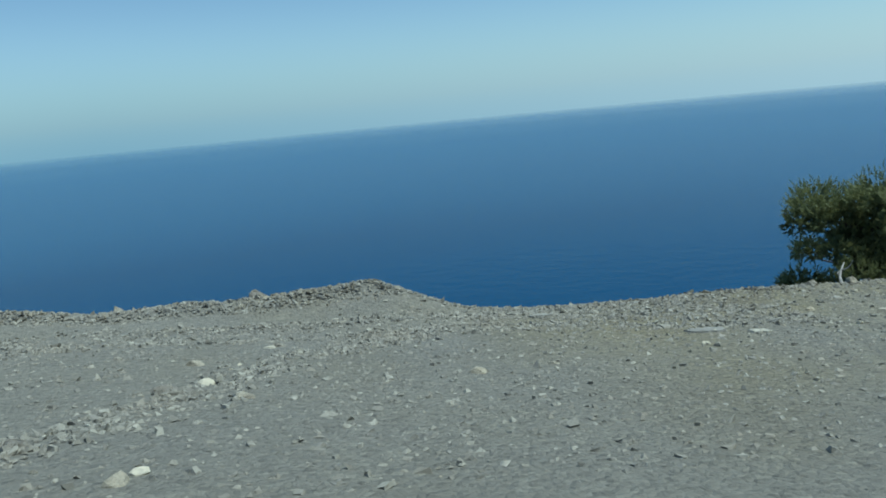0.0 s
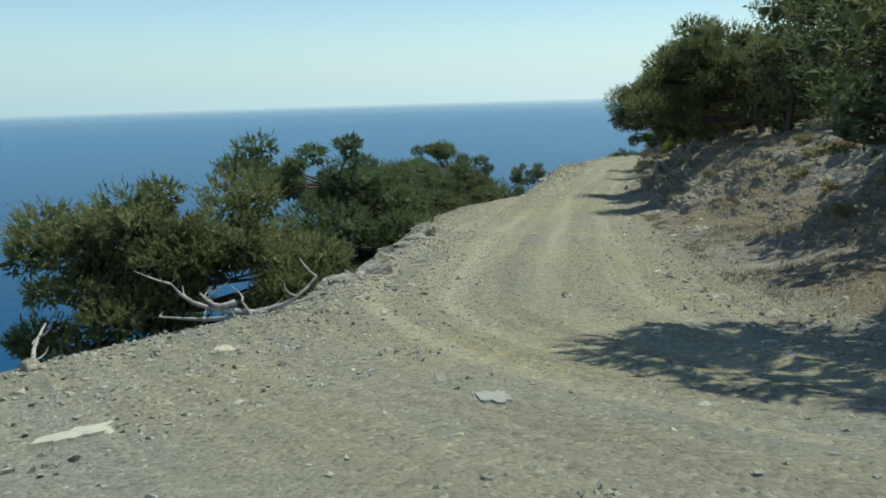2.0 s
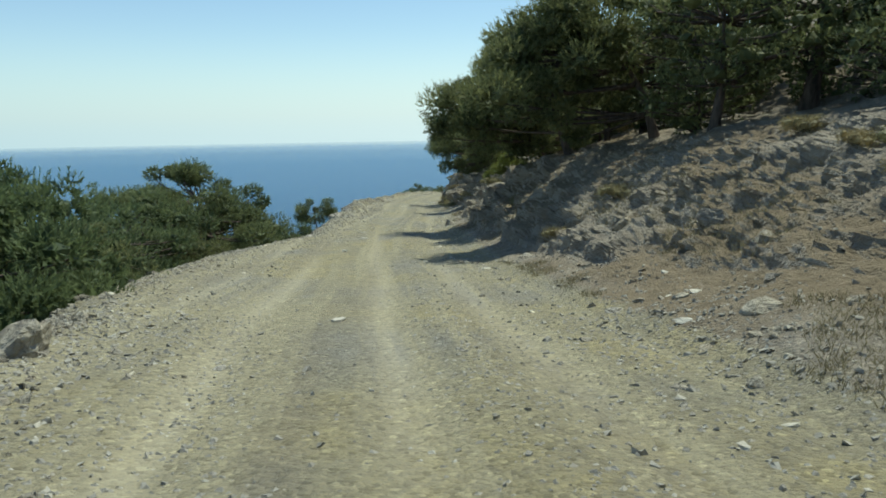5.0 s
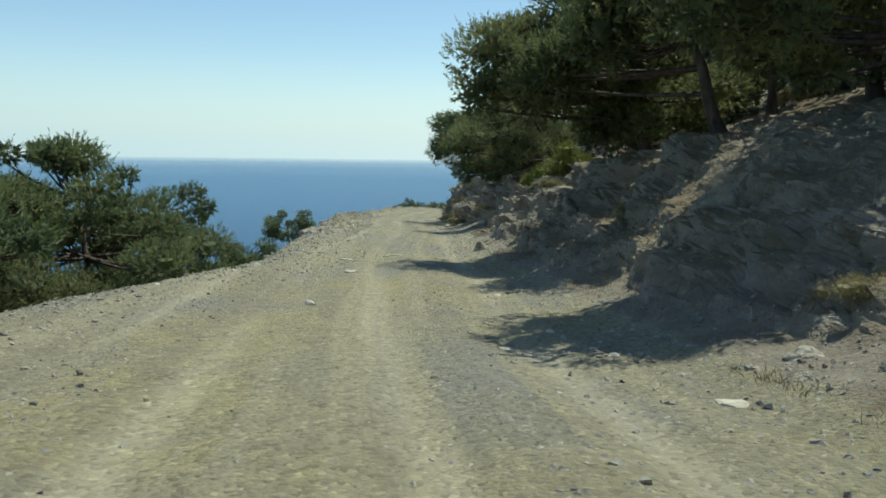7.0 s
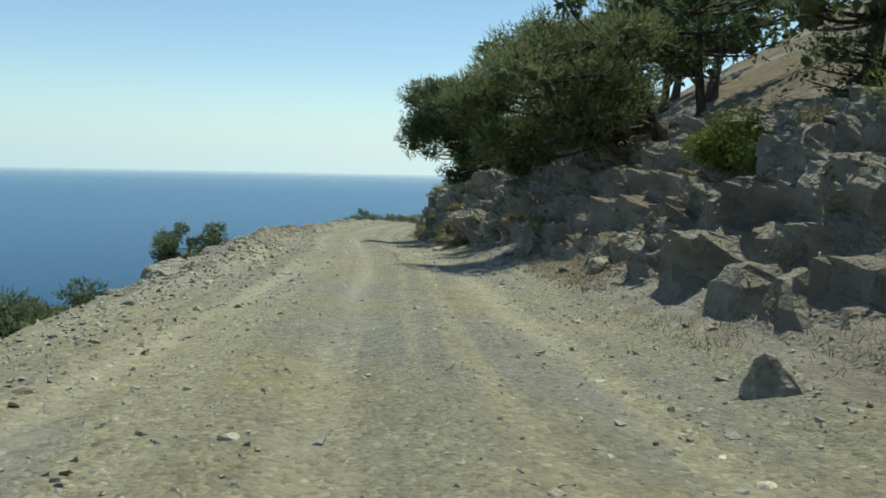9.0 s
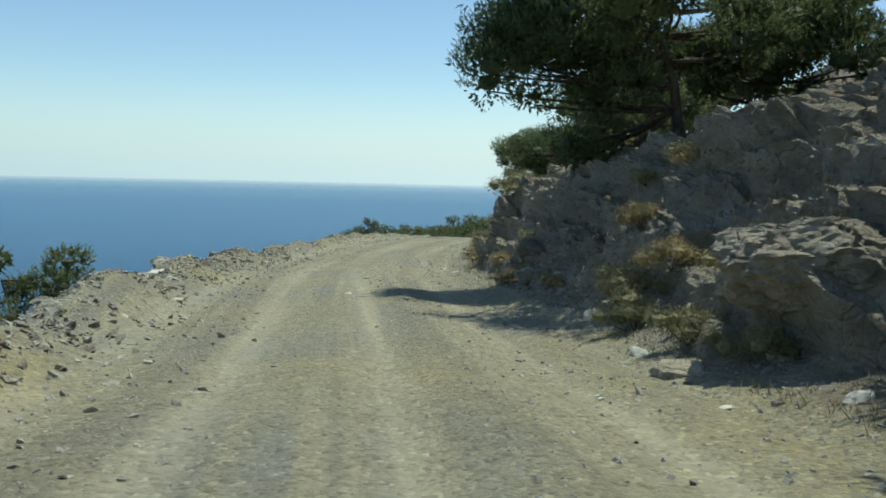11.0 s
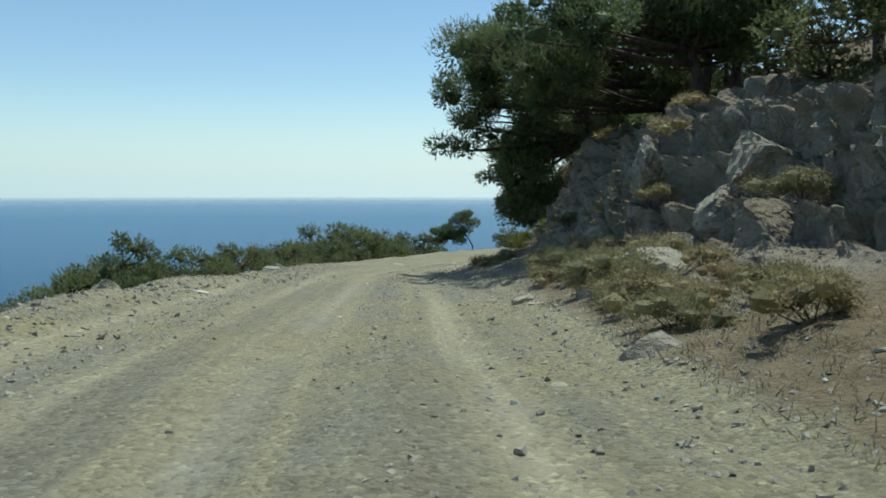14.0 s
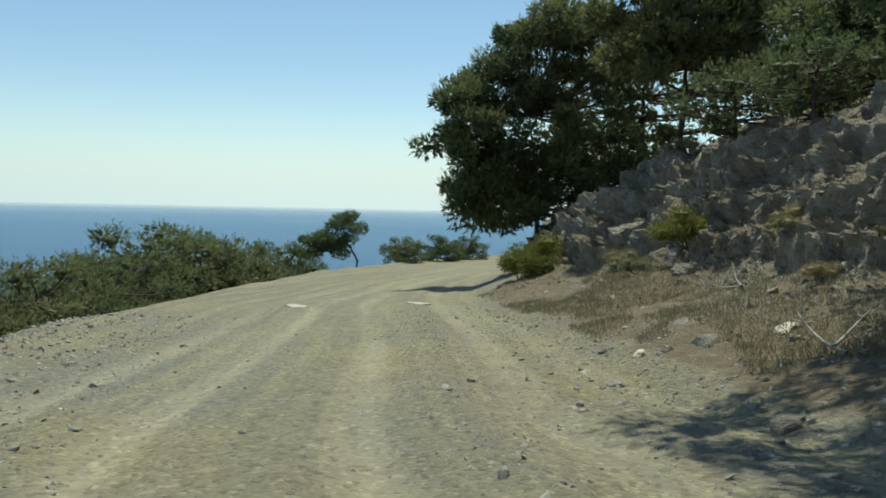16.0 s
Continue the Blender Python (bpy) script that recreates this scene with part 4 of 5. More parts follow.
pine_at(24, 7.6, 123.5, [(5.4, 122.8, -2.0, 1.9, 1.8, 0.9), (7.4, 123.4, -1.0, 2.2, 1.9, 1.0), (9.0, 123.4, -2.2, 2.0, 1.8, 1.0), (6.4, 123.0, -3.2, 1.6, 1.6, 0.7)],
        [(7.4, 123.4, -3.8), (7.2, 123.5, -2.0)], tufts=8000, label=BANKTOP, girth=0.18, spread=70, clump=0.6, coarse=1.4)
pine_at(25, -3.0, 106.3, [(-5.8, 105.8, -1.7, 1.2, 1.5, 0.6), (-4.4, 106.2, -1.2, 1.5, 1.6, 0.7), (-2.8, 106.2, -1.1, 1.5, 1.6, 0.7), (-1.2, 106.4, -0.8, 1.5, 1.6, 0.7), (-7.0, 106.4, -1.5, 0.9, 1.2, 0.5)],
        [(-3.2, 106.2, -2.6), (-3.6, 106.2, -1.6)], tufts=8500, label=BANKTOP, girth=0.2, spread=56, clump=0.55, coarse=0.78)
pine_at(27, -1.8, 110.2, [(-4.9, 110.0, -1.6, 1.3, 1.4, 0.6), (-3.4, 110.4, -1.1, 1.6, 1.5, 0.7), (-2.0, 110.0, -0.9, 1.6, 1.5, 0.7), (-3.0, 109.6, -2.2, 1.4, 1.3, 0.5), (-6.0, 108.7, -2.2, 0.9, 1.2, 0.5), (-6.1, 107.3, -2.3, 0.8, 1.1, 0.45), (-5.4, 109.8, -2.4, 1.0, 1.1, 0.5), (-7.2, 108.6, -1.7, 0.9, 1.3, 0.5), (-7.0, 110.4, -1.6, 0.9, 1.2, 0.5)],
        [(-2.0, 110.2, -2.6), (-2.6, 110.2, -1.6)], tufts=11000, label=BANKTOP, girth=0.17, spread=76, clump=0.55, coarse=0.78)
pine_at(26, -4.4, 77.4, [(-5.2, 77.2, -0.6, 1.5, 1.5, 0.8), (-3.8, 77.6, 0.4, 1.7, 1.6, 0.9), (-3.2, 77.2, -0.8, 1.5, 1.5, 0.8)], [(-4.5, 77.4, -1.6), (-4.4, 77.4, -0.2)], tufts=4500, label=BANKTOP, spread=40, clump=0.55)
pine_at(21, -5.0, 86.2, [(-6.2, 85.8, -1.0, 1.7, 1.7, 0.75), (-4.9, 86.5, 0.0, 1.8, 1.7, 0.8), (-4.2, 86.0, -1.2, 1.5, 1.5, 0.7)], [(-5.2, 86.2, -2.0), (-5.2, 86.2, -0.8)], tufts=4200, label=BANKTOP, spread=36)
pine_at(22, -3.8, 96.4, [(-5.0, 95.8, -1.0, 1.7, 1.7, 0.8), (-3.6, 96.6, 0.0, 1.8, 1.8, 0.8), (-3.0, 96.2, -1.4, 1.5, 1.6, 0.7)], [(-4.0, 96.4, -2.2), (-4.0, 96.4, -0.8)], shift=(0.8, 0, -0.6), tufts=4200, label=BANKTOP, spread=36)
wide = make_pine(19, [(0, 0, 3.4, 2.1, 2.1, 0.9), (-1.5, 0.3, 2.7, 1.6, 1.6, 0.8), (1.4, -0.2, 2.8, 1.6, 1.6, 0.8), (0, 0.2, 1.9, 1.6, 1.6, 0.6)], [(0, 0, 0), (-0.2, 0, 1.4), (-0.2, 0.1, 3.0)],
                 tufts=760, label="broad dark green pine on the hillside", girth=0.17, spread=40, coarse=1.35)
stand(wide, 6.5, 22.5, 0, 1.15)
for x, y, turn, size in ((-0.9, 34.6, 30, 0.55), (0.6, 36.8, 80, 0.65), (-1.0, 39.2, 200, 0.5), (1.4, 39.4, 120, 0.7), (-0.4, 43.4, 310, 0.6), (-1.8, 46.2, 20, 0.55), (1.6, 35.0, 260, 0.65), (2.0, 32.0, 160, 0.55), (1.6, 24.6, 15, 0.55), (2.9, 26.4, 95, 0.6), (1.0, 28.4, 185, 0.5), (3.8, 23.8, 275, 0.7), (2.2, 21.6, 45, 0.55), (0.8, 46.5, 70, 0.7), (-2.2, 50.5, 10, 0.5), (-1.0, 52.0, 100, 0.6), (-2.4, 55.2, 190, 0.5), (-0.4, 54.6, 280, 0.7), (1.0, 52.4, 40, 0.7), (-1.8, 47.8, 130, 0.5), (1.2, 57.0, 230, 0.7)):
    again(wide, x, y, turn, size, 0.75)
for x, y, turn, size in ((1.7, 20.6, 25, 1.05), (1.0, 18.4, 165, 0.8), (0.0, 20.6, 70, 0.85), (0.7, 16.8, 190, 0.85), (0.6, 121.6, 0, 0.5), (1.9, 120.9, 90, 0.55), (2.9, 122.6, 200, 0.6), (4.4, 121.0, 120, 0.7), (0.2, 119.4, 300, 0.45)):
    again(wide, x, y, turn, size, 0.6)
for x, y, turn, size in ((-2.4, 99.6, 40, 0.7), (-3.4, 97.9, 130, 0.5), (-3.8, 101.2, 220, 0.5), (-1.6, 96.4, 310, 0.8), (-2.4, 94.6, 80, 0.6)):
    again(wide, x, y, turn, size, 0.5)
for x, y, turn, size in ((6.5, 17.0, 60, 1.2), (3.0, 17.2, 140, 1.2), (3.6, 20.2, 20, 1.15), (2.4, 24.8, 70, 1.1), (3.6, 22.6, 310, 1.0), (2.6, 30.5, 110, 1.1), (5.4, 28.5, 20, 1.3), (1.2, 34.0, 200, 1.2), (0.6, 41.5, 250, 1.2), (-1.6, 48.5, 300, 1.1), (-2.8, 53.0, 30, 1.05), (1.5, 50, 10, 1.3), (-1.0, 58, 80, 1.3),
                         (-0.8, 68, 140, 1.2), (-1.4, 71.5, 220, 1.15), (0.2, 75.5, 160, 1.2), (-4.0, 79.5, 290, 0.7), (1.5, 86, 60, 1.1), (0.4, 104.5, 330, 0.9), (1.0, 111.5, 70, 1.2), (4.0, 117.5, 170, 1.2), 
                          (9.0, 136, 130, 1.4), (12, 143, 200, 1.3), (6.2, 112, 190, 1.3), (3.6, 119.6, 50, 0.95), (6.4, 118.6, 150, 1.05), (2.2, 117.2, 250, 0.8), (1.8, 101.5, 120, 1.0), (-1.6, 102.6, 20, 0.8), (-2.2, 100.4, 200, 0.8), (-1.4, 98.0, 300, 0.95),
                         (4.4, 26.0, 15, 1.0), (2.8, 33.0, 75, 0.9), (-1.0, 33.2, 150, 0.8), (-1.4, 39.4, 35, 0.85), (-2.2, 41.8, 260, 0.7), (4.5, 38, 140, 1.3), (4.0, 46, 90, 1.3), (-3.0, 62.0, 20, 0.9), (5.5, 24.5, 170, 1.2), (-2.6, 107, 100, 0.85), (-0.4, 98.5, 40, 1.0)):
    again(wide, x, y, turn, size)


# ---------------------------------------------------------------- dead wood
def dead_branch(seed, place, stems, label, girth=0.05):
    rnd = random.Random(seed)
    root = new("dead_branch")
    root.location = place
    tagged(root, label, "dead branch")
    for a, b in stems:
        line = bent(rnd, a, b, 0.11, 6)
        limb = part("limb", mesh_of("limb", *tube(line, [girth * (1 - 0.14 * i) for i in range(6)], 6), DEADWOOD, True), root)
        for _ in range(3):
            s = line[rnd.randint(2, 5)]
            e = s + Vector((rnd.uniform(-0.3, 0.3), rnd.uniform(-0.3, 0.3), rnd.uniform(-0.03, 0.2)))
            part("twig", mesh_of("twig", *tube(bent(rnd, s, e, 0.05, 4), [girth * 0.4, girth * 0.32, girth * 0.24, girth * 0.1], 5), DEADWOOD, True), limb)
    return root


dead_branch(31, foot(-7.4, 11.6) + Vector((0, 0, -0.1)), [((0, 0, 0.12), (-0.66, -0.44, 0.5)), ((0, 0, 0.12), (0.55, 0.4, 0.45)), ((0, 0, 0.12), (-0.8, -0.5, 0.16)), ((-0.15, -0.1, 0.25), (-0.5, -0.2, 0.35)), ((0.1, 0.1, -0.15), (-0.1, -0.05, 0.25))], "bleached grey dead tree stump at the road's edge", 0.036)
dead_branch(32, foot(-8.2, 9.6) + Vector((0, 0, 0.02)), [((0, 0, 0.03), (-1.2, 1.2, 0.1))], "bleached grey dead branch lying on the verge", 0.035)
dead_branch(33, at_land(113.6, 1.2) + Vector((0, 0, 0.03)), [((0, 0, 0), (0.5, 0.9, 0.15)), ((0.1, 0.2, 0), (0.9, 0.5, 0.25))], "dry dead branch lying in the dry grass", 0.014)
dead_branch(34, at_land(117.0, 2.4) + Vector((0, 0, 0.03)), [((0, 0, 0), (0.3, 0.5, 0.25)), ((0, 0, 0), (-0.4, 0.2, 0.05))], "dry dead branch lying in the dry grass", 0.014)
dead_branch(35, at_land(27.0, 2.1), [((0, 0, 0), (-0.12, 0.1, 0.62))], "dry upright stick in the earthy bank", 0.014)
dead_branch(36, at_land(92.0, 1.6), [((0, 0, 0), (0.08, 0.1, 0.55))], "dry upright stick in the earthy bank", 0.014)
dead_branch(37, at_land(60.5, 1.0), [((0, 0, 0), (-0.1, 0.0, 0.45))], "dry bent stick at the foot of the bank", 0.014)


# ---------------------------------------------------------------- rocks and stones
def rock_mesh(name, seed, level, material, squash=(1, 1, 0.7), facets=9, rough=0.06, least=0.48):
    """A broken rock: a ball cut by random planes, then roughened."""
    rng = np.random.default_rng(seed)
    bm = bmesh.new()
    bmesh.ops.create_icosphere(bm, subdivisions=level, radius=1.0)
    planes = rng.normal(size=(facets, 3))
    planes /= np.linalg.norm(planes, axis=1, keepdims=True)
    depth = least + (0.84 - least) * rng.random(facets)
    for v in bm.verts:
        p = np.array(v.co)
        p = p * (1 + 0.12 * noise.noise(Vector(p * 1.7 + seed)) + 0.08 * noise.cell(Vector(p * 2.6 + seed)))
        for n, d in zip(planes, depth):
            over = p @ n - d
            if over > 0:
                p = p - n * over * 0.93
        q = p * np.array([1.0, 1.0, 0.45]) + seed
        crag = 0.13 * (0.35 - abs(noise.noise(Vector(q * 3.6)))) + 0.07 * (0.35 - abs(noise.noise(Vector(q * 8.3)))) + 0.03 * noise.noise(Vector(p * 17 + seed))
        p = p * (1 + rough * rng.normal() + crag + 0.03 * noise.cell(Vector(p * 7.5 + seed)))
        v.co = Vector(p * np.array(squash))
    me = bpy.data.meshes.new(name)
    bm.to_mesh(me)
    bm.free()
    me.materials.append(material)
    return me


BOULDERS = [rock_mesh("boulder", 100 + i, 5 if i in (0, 4) else 4, (ROCK, STONE)[i % 2], (1, 0.75 + 0.1 * (i % 3), 0.72 + 0.1 * (i % 4)), 15, 0.022) for i in range(8)]
PEBBLY = [rock_mesh("boulder", 140 + i, 3, (STONE, STONE, ROCK)[i % 3], (1, 0.75 + 0.1 * (i % 3), 0.62 + 0.08 * (i % 4)), 13, 0.03) for i in range(8)]
STONES = [rock_mesh("stone", 200 + i, 2, (STONE, GRAVEL, PALE)[i % 3], (1, 0.8, 0.6), 12, 0.05, 0.6) for i in range(9)]
BLOCKS = [rock_mesh("stone", 240 + i, 3, PALE, (1, 0.8, 0.5), 11, 0.03) for i in range(3)]
rng = random.Random(5)


def put_rock(name, mesh, place, size, label, category, group, sink=0.25, tilt=20):
    ob = new(name, mesh)
    ob.matrix_world = (Matrix.Translation(place - Vector((0, 0, size * sink))) @ Euler([radians(rng.uniform(-tilt, tilt)), radians(rng.uniform(-tilt, tilt)), rng.uniform(0, 6.28)]).to_matrix().to_4x4()
                       @ Matrix.Diagonal((size * rng.uniform(0.8, 1.25), size * rng.uniform(0.8, 1.2), size * rng.uniform(0.8, 1.2), 1)))
    return tagged(ob, label, category, group)


OUT = "large jointed grey rock standing out of the bank"
for y, v, s, m in ((65.2, 1.75, 0.95, 0), (66.4, 2.1, 0.8, 4), (74.5, 1.5, 0.55, 4), (77.4, 1.4, 0.6, 0), (84.2, 2.4, 0.6, 2), (86.2, 2.3, 0.7, 4), (89.5, 2.4, 0.5, 6), (97.2, 2.3, 0.42, 1), (100.6, 2.5, 0.45, 3),
                   (105.4, 2.9, 0.5, 7), (119.6, 3.0, 0.45, 1), (121.2, 3.4, 0.5, 3), (123.6, 3.9, 0.55, 5), (36.5, 2.4, 0.45, 2), (29.6, 2.4, 0.4, 4), (48.5, 2.6, 0.5, 6)):
    put_rock("rock_outcrop", BOULDERS[m], at_land(y, v), s, OUT, "rock", "rocks of the bank", 0.35, 12)
for x, y, s, m in ((-6.3, 103.6, 0.42, 1), (-6.95, 103.2, 0.3, 3), (-6.5, 101.3, 0.45, 5), (-6.1, 102.5, 0.55, 7), (-6.0, 100.5, 0.65, 1), (-5.9, 99.6, 0.6, 3), (-6.6, 100.6, 0.35, 7), (-7.0, 101.9, 0.26, 5)):
    put_rock("rock_outcrop", BOULDERS[m], foot(x, y), s, "sunlit pitted grey rock at the foot of the cut", "rock", "rocks of the bank", 0.2, 14)
for x, y, s, m in ((-9.3, 85.1, 0.58, 7), (-9.0, 84.7, 0.5, 3), (-9.5, 83.6, 0.36, 1), (-9.3, 83.9, 0.42, 5)):
    put_rock("rock_outcrop", BOULDERS[m], foot(x, y), s, "squarish grey block of rock at the foot of the cut", "rock", "rocks of the bank", 0.05, 10)
put_rock("boulder", rock_mesh("boulder", 131, 4, GRAVEL, (1.15, 0.8, 0.5), 15, 0.02), foot(-7.7, 99.0), 0.85, "broad low pale boulder among dry scrub", "rock", "fallen boulders", 0.1, 6)
BOULD = "rough grey boulder fallen to the foot of the bank"
for k in range(85):
    y = rng.uniform(13, 128)
    v = abs(rng.gauss(0.9, 0.9)) + 0.15
    put_rock("boulder", PEBBLY[rng.randrange(8)], at_land(y, v), rng.choice((0.09, 0.11, 0.13, 0.16, 0.2, 0.26, 0.34)), BOULD, "rock", "fallen boulders", 0.2)
for k in range(60):
    y = rng.uniform(13, 36)
    put_rock("boulder", PEBBLY[rng.randrange(8)], at_land(y, rng.gauss(0.5, 0.6)), 0.035 + 0.08 * rng.random() ** 2, BOULD, "rock", "fallen boulders", 0.15)
# rocks laid along the seaward edge
for y, s in ((14.6, 0.42), (15.3, 0.34), (16.2, 0.3), (17.0, 0.36), (18.1, 0.32), (19.0, 0.3), (20.2, 0.28), (21.1, 0.4), (22.0, 0.26), (40.8, 0.2), (41.4, 0.22), (53.4, 0.36), (54.2, 0.36), (55.0, 0.4), (56.1, 0.3), (65.4, 0.42), (64.5, 0.24), (66.2, 0.2),
             (68.6, 0.22), (69.6, 0.26), (70.5, 0.2), (73.0, 0.26), (75.0, 0.3), (75.9, 0.24), (79.4, 0.2), (83, 0.2), (87.0, 0.24), (1.9, 0.24), (0.2, 0.2), (7.9, 0.12), (9.2, 0.15), (102.5, 0.32), (117, 0.4), (118.2, 0.34)):
    w = float(edge_r(y) - edge_l(y))
    put_rock("boulder", PEBBLY[rng.choice((0, 1, 3, 4, 6, 7))], at_land(y, -w + rng.uniform(-0.1, 0.45)), s, "weathered limestone boulder on the road's seaward edge", "rock", "edge boulders", 0.2)
for k in range(110):
    y = rng.choice((rng.uniform(9, 30), rng.uniform(9, 30), rng.uniform(38, 58), rng.uniform(58, 112)))
    w = float(edge_r(y) - edge_l(y))
    put_rock("boulder", PEBBLY[rng.choice((0, 1, 3, 4, 6, 7))], at_land(y, -w + abs(rng.gauss(0.0, 0.35)) - 0.15), 0.05 + 0.11 * rng.random() ** 2, "weathered limestone boulder on the road's seaward edge", "rock", "edge boulders", 0.15)
# single stones lying on the road
for k in range(330):
    y = rng.choice((rng.uniform(-1, 25), rng.uniform(25, 70), rng.uniform(70, 122)))
    w = float(edge_r(y) - edge_l(y))
    if y < 11:
        on = w - rng.uniform(0.2, 7.5)
    else:
        on = w * rng.choice((rng.uniform(0, 1), rng.uniform(0.75, 1), rng.uniform(0, 0.15)))
    s = 0.025 + 0.065 * rng.random() ** 3
    put_rock("stone", STONES[rng.choice((0, 1, 3, 4, 6, 7, 0, 1, 4))], at_land(y, -on), s, "loose broken limestone lying on the gravel", "stone", "loose stones on the road", 0.1, 30)
PLACED = ((-3.84, 0.1, 0.09, 0), (-3.95, 0.2, 0.06, 1), (-4.77, -0.37, 0.10, 0), (-4.46, -1.0, 0.11, 1), (-5.53, 2.59, 0.09, 0), (-3.22, 4.25, 0.10, 0), (-2.43, 3.2, 0.09, 1), (-6.1, 0.4, 0.15, 0), (-6.2, 0.7, 0.09, 1), (-3.8, 22.7, 0.12, 2),
          (-3.37, 26.0, 0.09, 2), (-3.64, 24.4, 0.09, 2), (-3.37, 24.25, 0.11, 2), (-4.24, 24.2, 0.14, 0), (-4.47, 33.1, 0.24, 0), (-4.98, 32.4, 0.2, 0), (-5.8, 31.4, 0.11, 1), (-8.77, 64.9, 0.17, 2), (-9.29, 69.7, 0.14, 2), (-8.7, 66.2, 0.14, 0),
          (-9.5, 67.4, 0.2, 2), (-9.5, 69.7, 0.2, 1), (-11.26, 81.15, 0.13, 2), (-9.93, 83.66, 0.2, 2), (-11.0, 79.7, 0.12, 1), (-8.16, 102.0, 0.12, 2), (-7.81, 103.8, 0.2, 2), (-5.27, 114.8, 0.18, 2), (-6.1, 115.7, 0.08, 2),
          (-16.4, 74.0, 0.25, 2), (-15.9, 73.2, 0.2, 2), (-16.2, 69.6, 0.25, 2), (-9.06, 99.75, 0.12, 0), (-10.94, 90.3, 0.1, 1))
for x, y, s, m in PLACED:
    put_rock("stone", BLOCKS[int(y) % 3] if m == 2 else STONES[m], foot(x, y), s, ("loose broken limestone lying on the gravel", "grey broken rock lying by the road", "pale weathered limestone block by the road")[m], "stone", "single stones along the road", 0.15, 15)
for x, y, s in ((-4.66, 14.6, 0.12), (-3.2, 5.6, 0.1), (-5.55, 0.9, 0.12), (-6.7, 10.0, 0.14), (-4.6, 9.6, 0.1), (-2.2, 13.7, 0.14), (-2.8, 15.1, 0.15)):
    put_rock("stone", STONES[2 if s > 0.15 else 0], foot(x, y), s, "loose broken limestone lying on the gravel", "stone", "loose stones on the road", 0.1, 15)


def slab(seed, x, y, sx, sy, turn):
    """A flush shelf of bedrock that the traffic has laid bare."""
    r = random.Random(seed)
    bm = bmesh.new()
    n = 22
    ring = []
    for i in range(n):
        a = 2 * math.pi * i / n
        k = 1 + 0.35 * math.sin(2 * a + seed) * r.random() + r.uniform(-0.22, 0.22)
        ring.append((math.cos(a) * sx * k, math.sin(a) * sy * k))
    top = [bm.verts.new((px * 0.93, py * 0.93, 0.016 + r.uniform(-0.005, 0.005))) for px, py in ring]
    base = [bm.verts.new((px, py, -0.05)) for px, py in ring]
    mid = bm.verts.new((0, 0, 0.022))
    for i in range(n):
        j = (i + 1) % n
        bm.faces.new((top[i], top[j], mid))
        bm.faces.new((base[i], base[j], top[j], top[i]))
    me = bpy.data.meshes.new("bedrock_slab")
    bm.to_mesh(me)
    bm.free()
    me.materials.append(PALE)
    ob = new("bedrock_slab", me)
    up_y = (foot(x, y + 0.4).z - foot(x, y - 0.4).z) / 0.8
    up_x = (foot(x + 0.4, y).z - foot(x - 0.4, y).z) / 0.8
    lie = Vector((-up_x, -up_y, 1)).to_track_quat("Z", "Y").to_matrix().to_4x4()
    ob.matrix_world = Matrix.Translation(foot(x, y)) @ lie @ Matrix.Rotation(radians(turn), 4, "Z")
    tagged(ob, "pale worn bedrock showing flush through the gravel", "rock", "bare bedrock on the road")


for i, (x, y, sx, sy) in enumerate(((-6.3, 5.35, 0.19, 0.14), (-6.0, 5.75, 0.1, 0.13), (-6.2, 7.95, 0.2, 0.12), (-8.25, 4.64, 0.14, 0.08), (-2.88, 5.66, 0.16, 0.07), (-4.1, 9.2, 0.2, 0.09), (-9.9, 40.6, 0.24, 0.1),
                                    (-10.4, 43.0, 0.2, 0.09), (-9.6, 44.5, 0.2, 0.08), (-8.7, 42.6, 0.2, 0.09), (-12.7, 73.4, 0.26, 0.06), (-12.97, 77.2, 0.12, 0.05), (-13.4, 60.0, 0.18, 0.08), (-10.6, 22.6, 0.3, 0.16),
                                    (-7.2, 23.8, 0.13, 0.07), (-6.8, 126.5, 0.5, 0.25), (-5.0, 129.0, 0.5, 0.25), (-4.2, 126.0, 0.4, 0.2), (-13.6, 104.0, 0.2, 0.12))):
    slab(i, x, y, sx, sy, 20 * i)


def pieces(x, y, z, s, material, name, label, r):
    """Angular stones of half-size s lying on the ground, joined: irregular blocks, tilted and turned."""
    n = len(s)
    box = np.array([(-1, -1, -1), (1, -1, -1), (1, 1, -1), (-1, 1, -1), (-1, -1, 1), (1, -1, 1), (1, 1, 1), (-1, 1, 1)], float)
    tri = np.array([(0, 1, 5), (0, 5, 4), (1, 2, 6), (1, 6, 5), (2, 3, 7), (2, 7, 6), (3, 0, 4), (3, 4, 7), (4, 5, 6), (4, 6, 7)])
    corner = box[None] * (0.35 + 0.7 * r.random((n, 8, 1))) + r.normal(size=(n, 8, 3)) * 0.24
    corner[:, 4:, :2] *= 0.35 + 0.6 * r.random((n, 1, 2))
    corner = corner * np.stack([0.8 + 0.5 * r.random(n), 0.7 + 0.5 * r.random(n), 0.3 + 0.4 * r.random(n)], -1)[:, None]
    a = r.uniform(0, 6.28, (n, 1))
    cx, cy = corner[..., 0], corner[..., 1]
    cz = corner[..., 2] + 0.25 * r.normal(size=(n, 1)) * cx + 0.25 * r.normal(size=(n, 1)) * cy
    flat = np.stack([cx * np.cos(a) - cy * np.sin(a), cx * np.sin(a) + cy * np.cos(a), cz], -1)
    co = flat * s[:, None, None] + np.stack([x, y, z + s * 0.12], -1)[:, None]
    faces = tri[None] + 8 * np.arange(n)[:, None, None]
    tagged(new(name, mesh_of(name, co.reshape(-1, 3), faces.reshape(-1, 3), material)), label, "stones", kind="stuff")


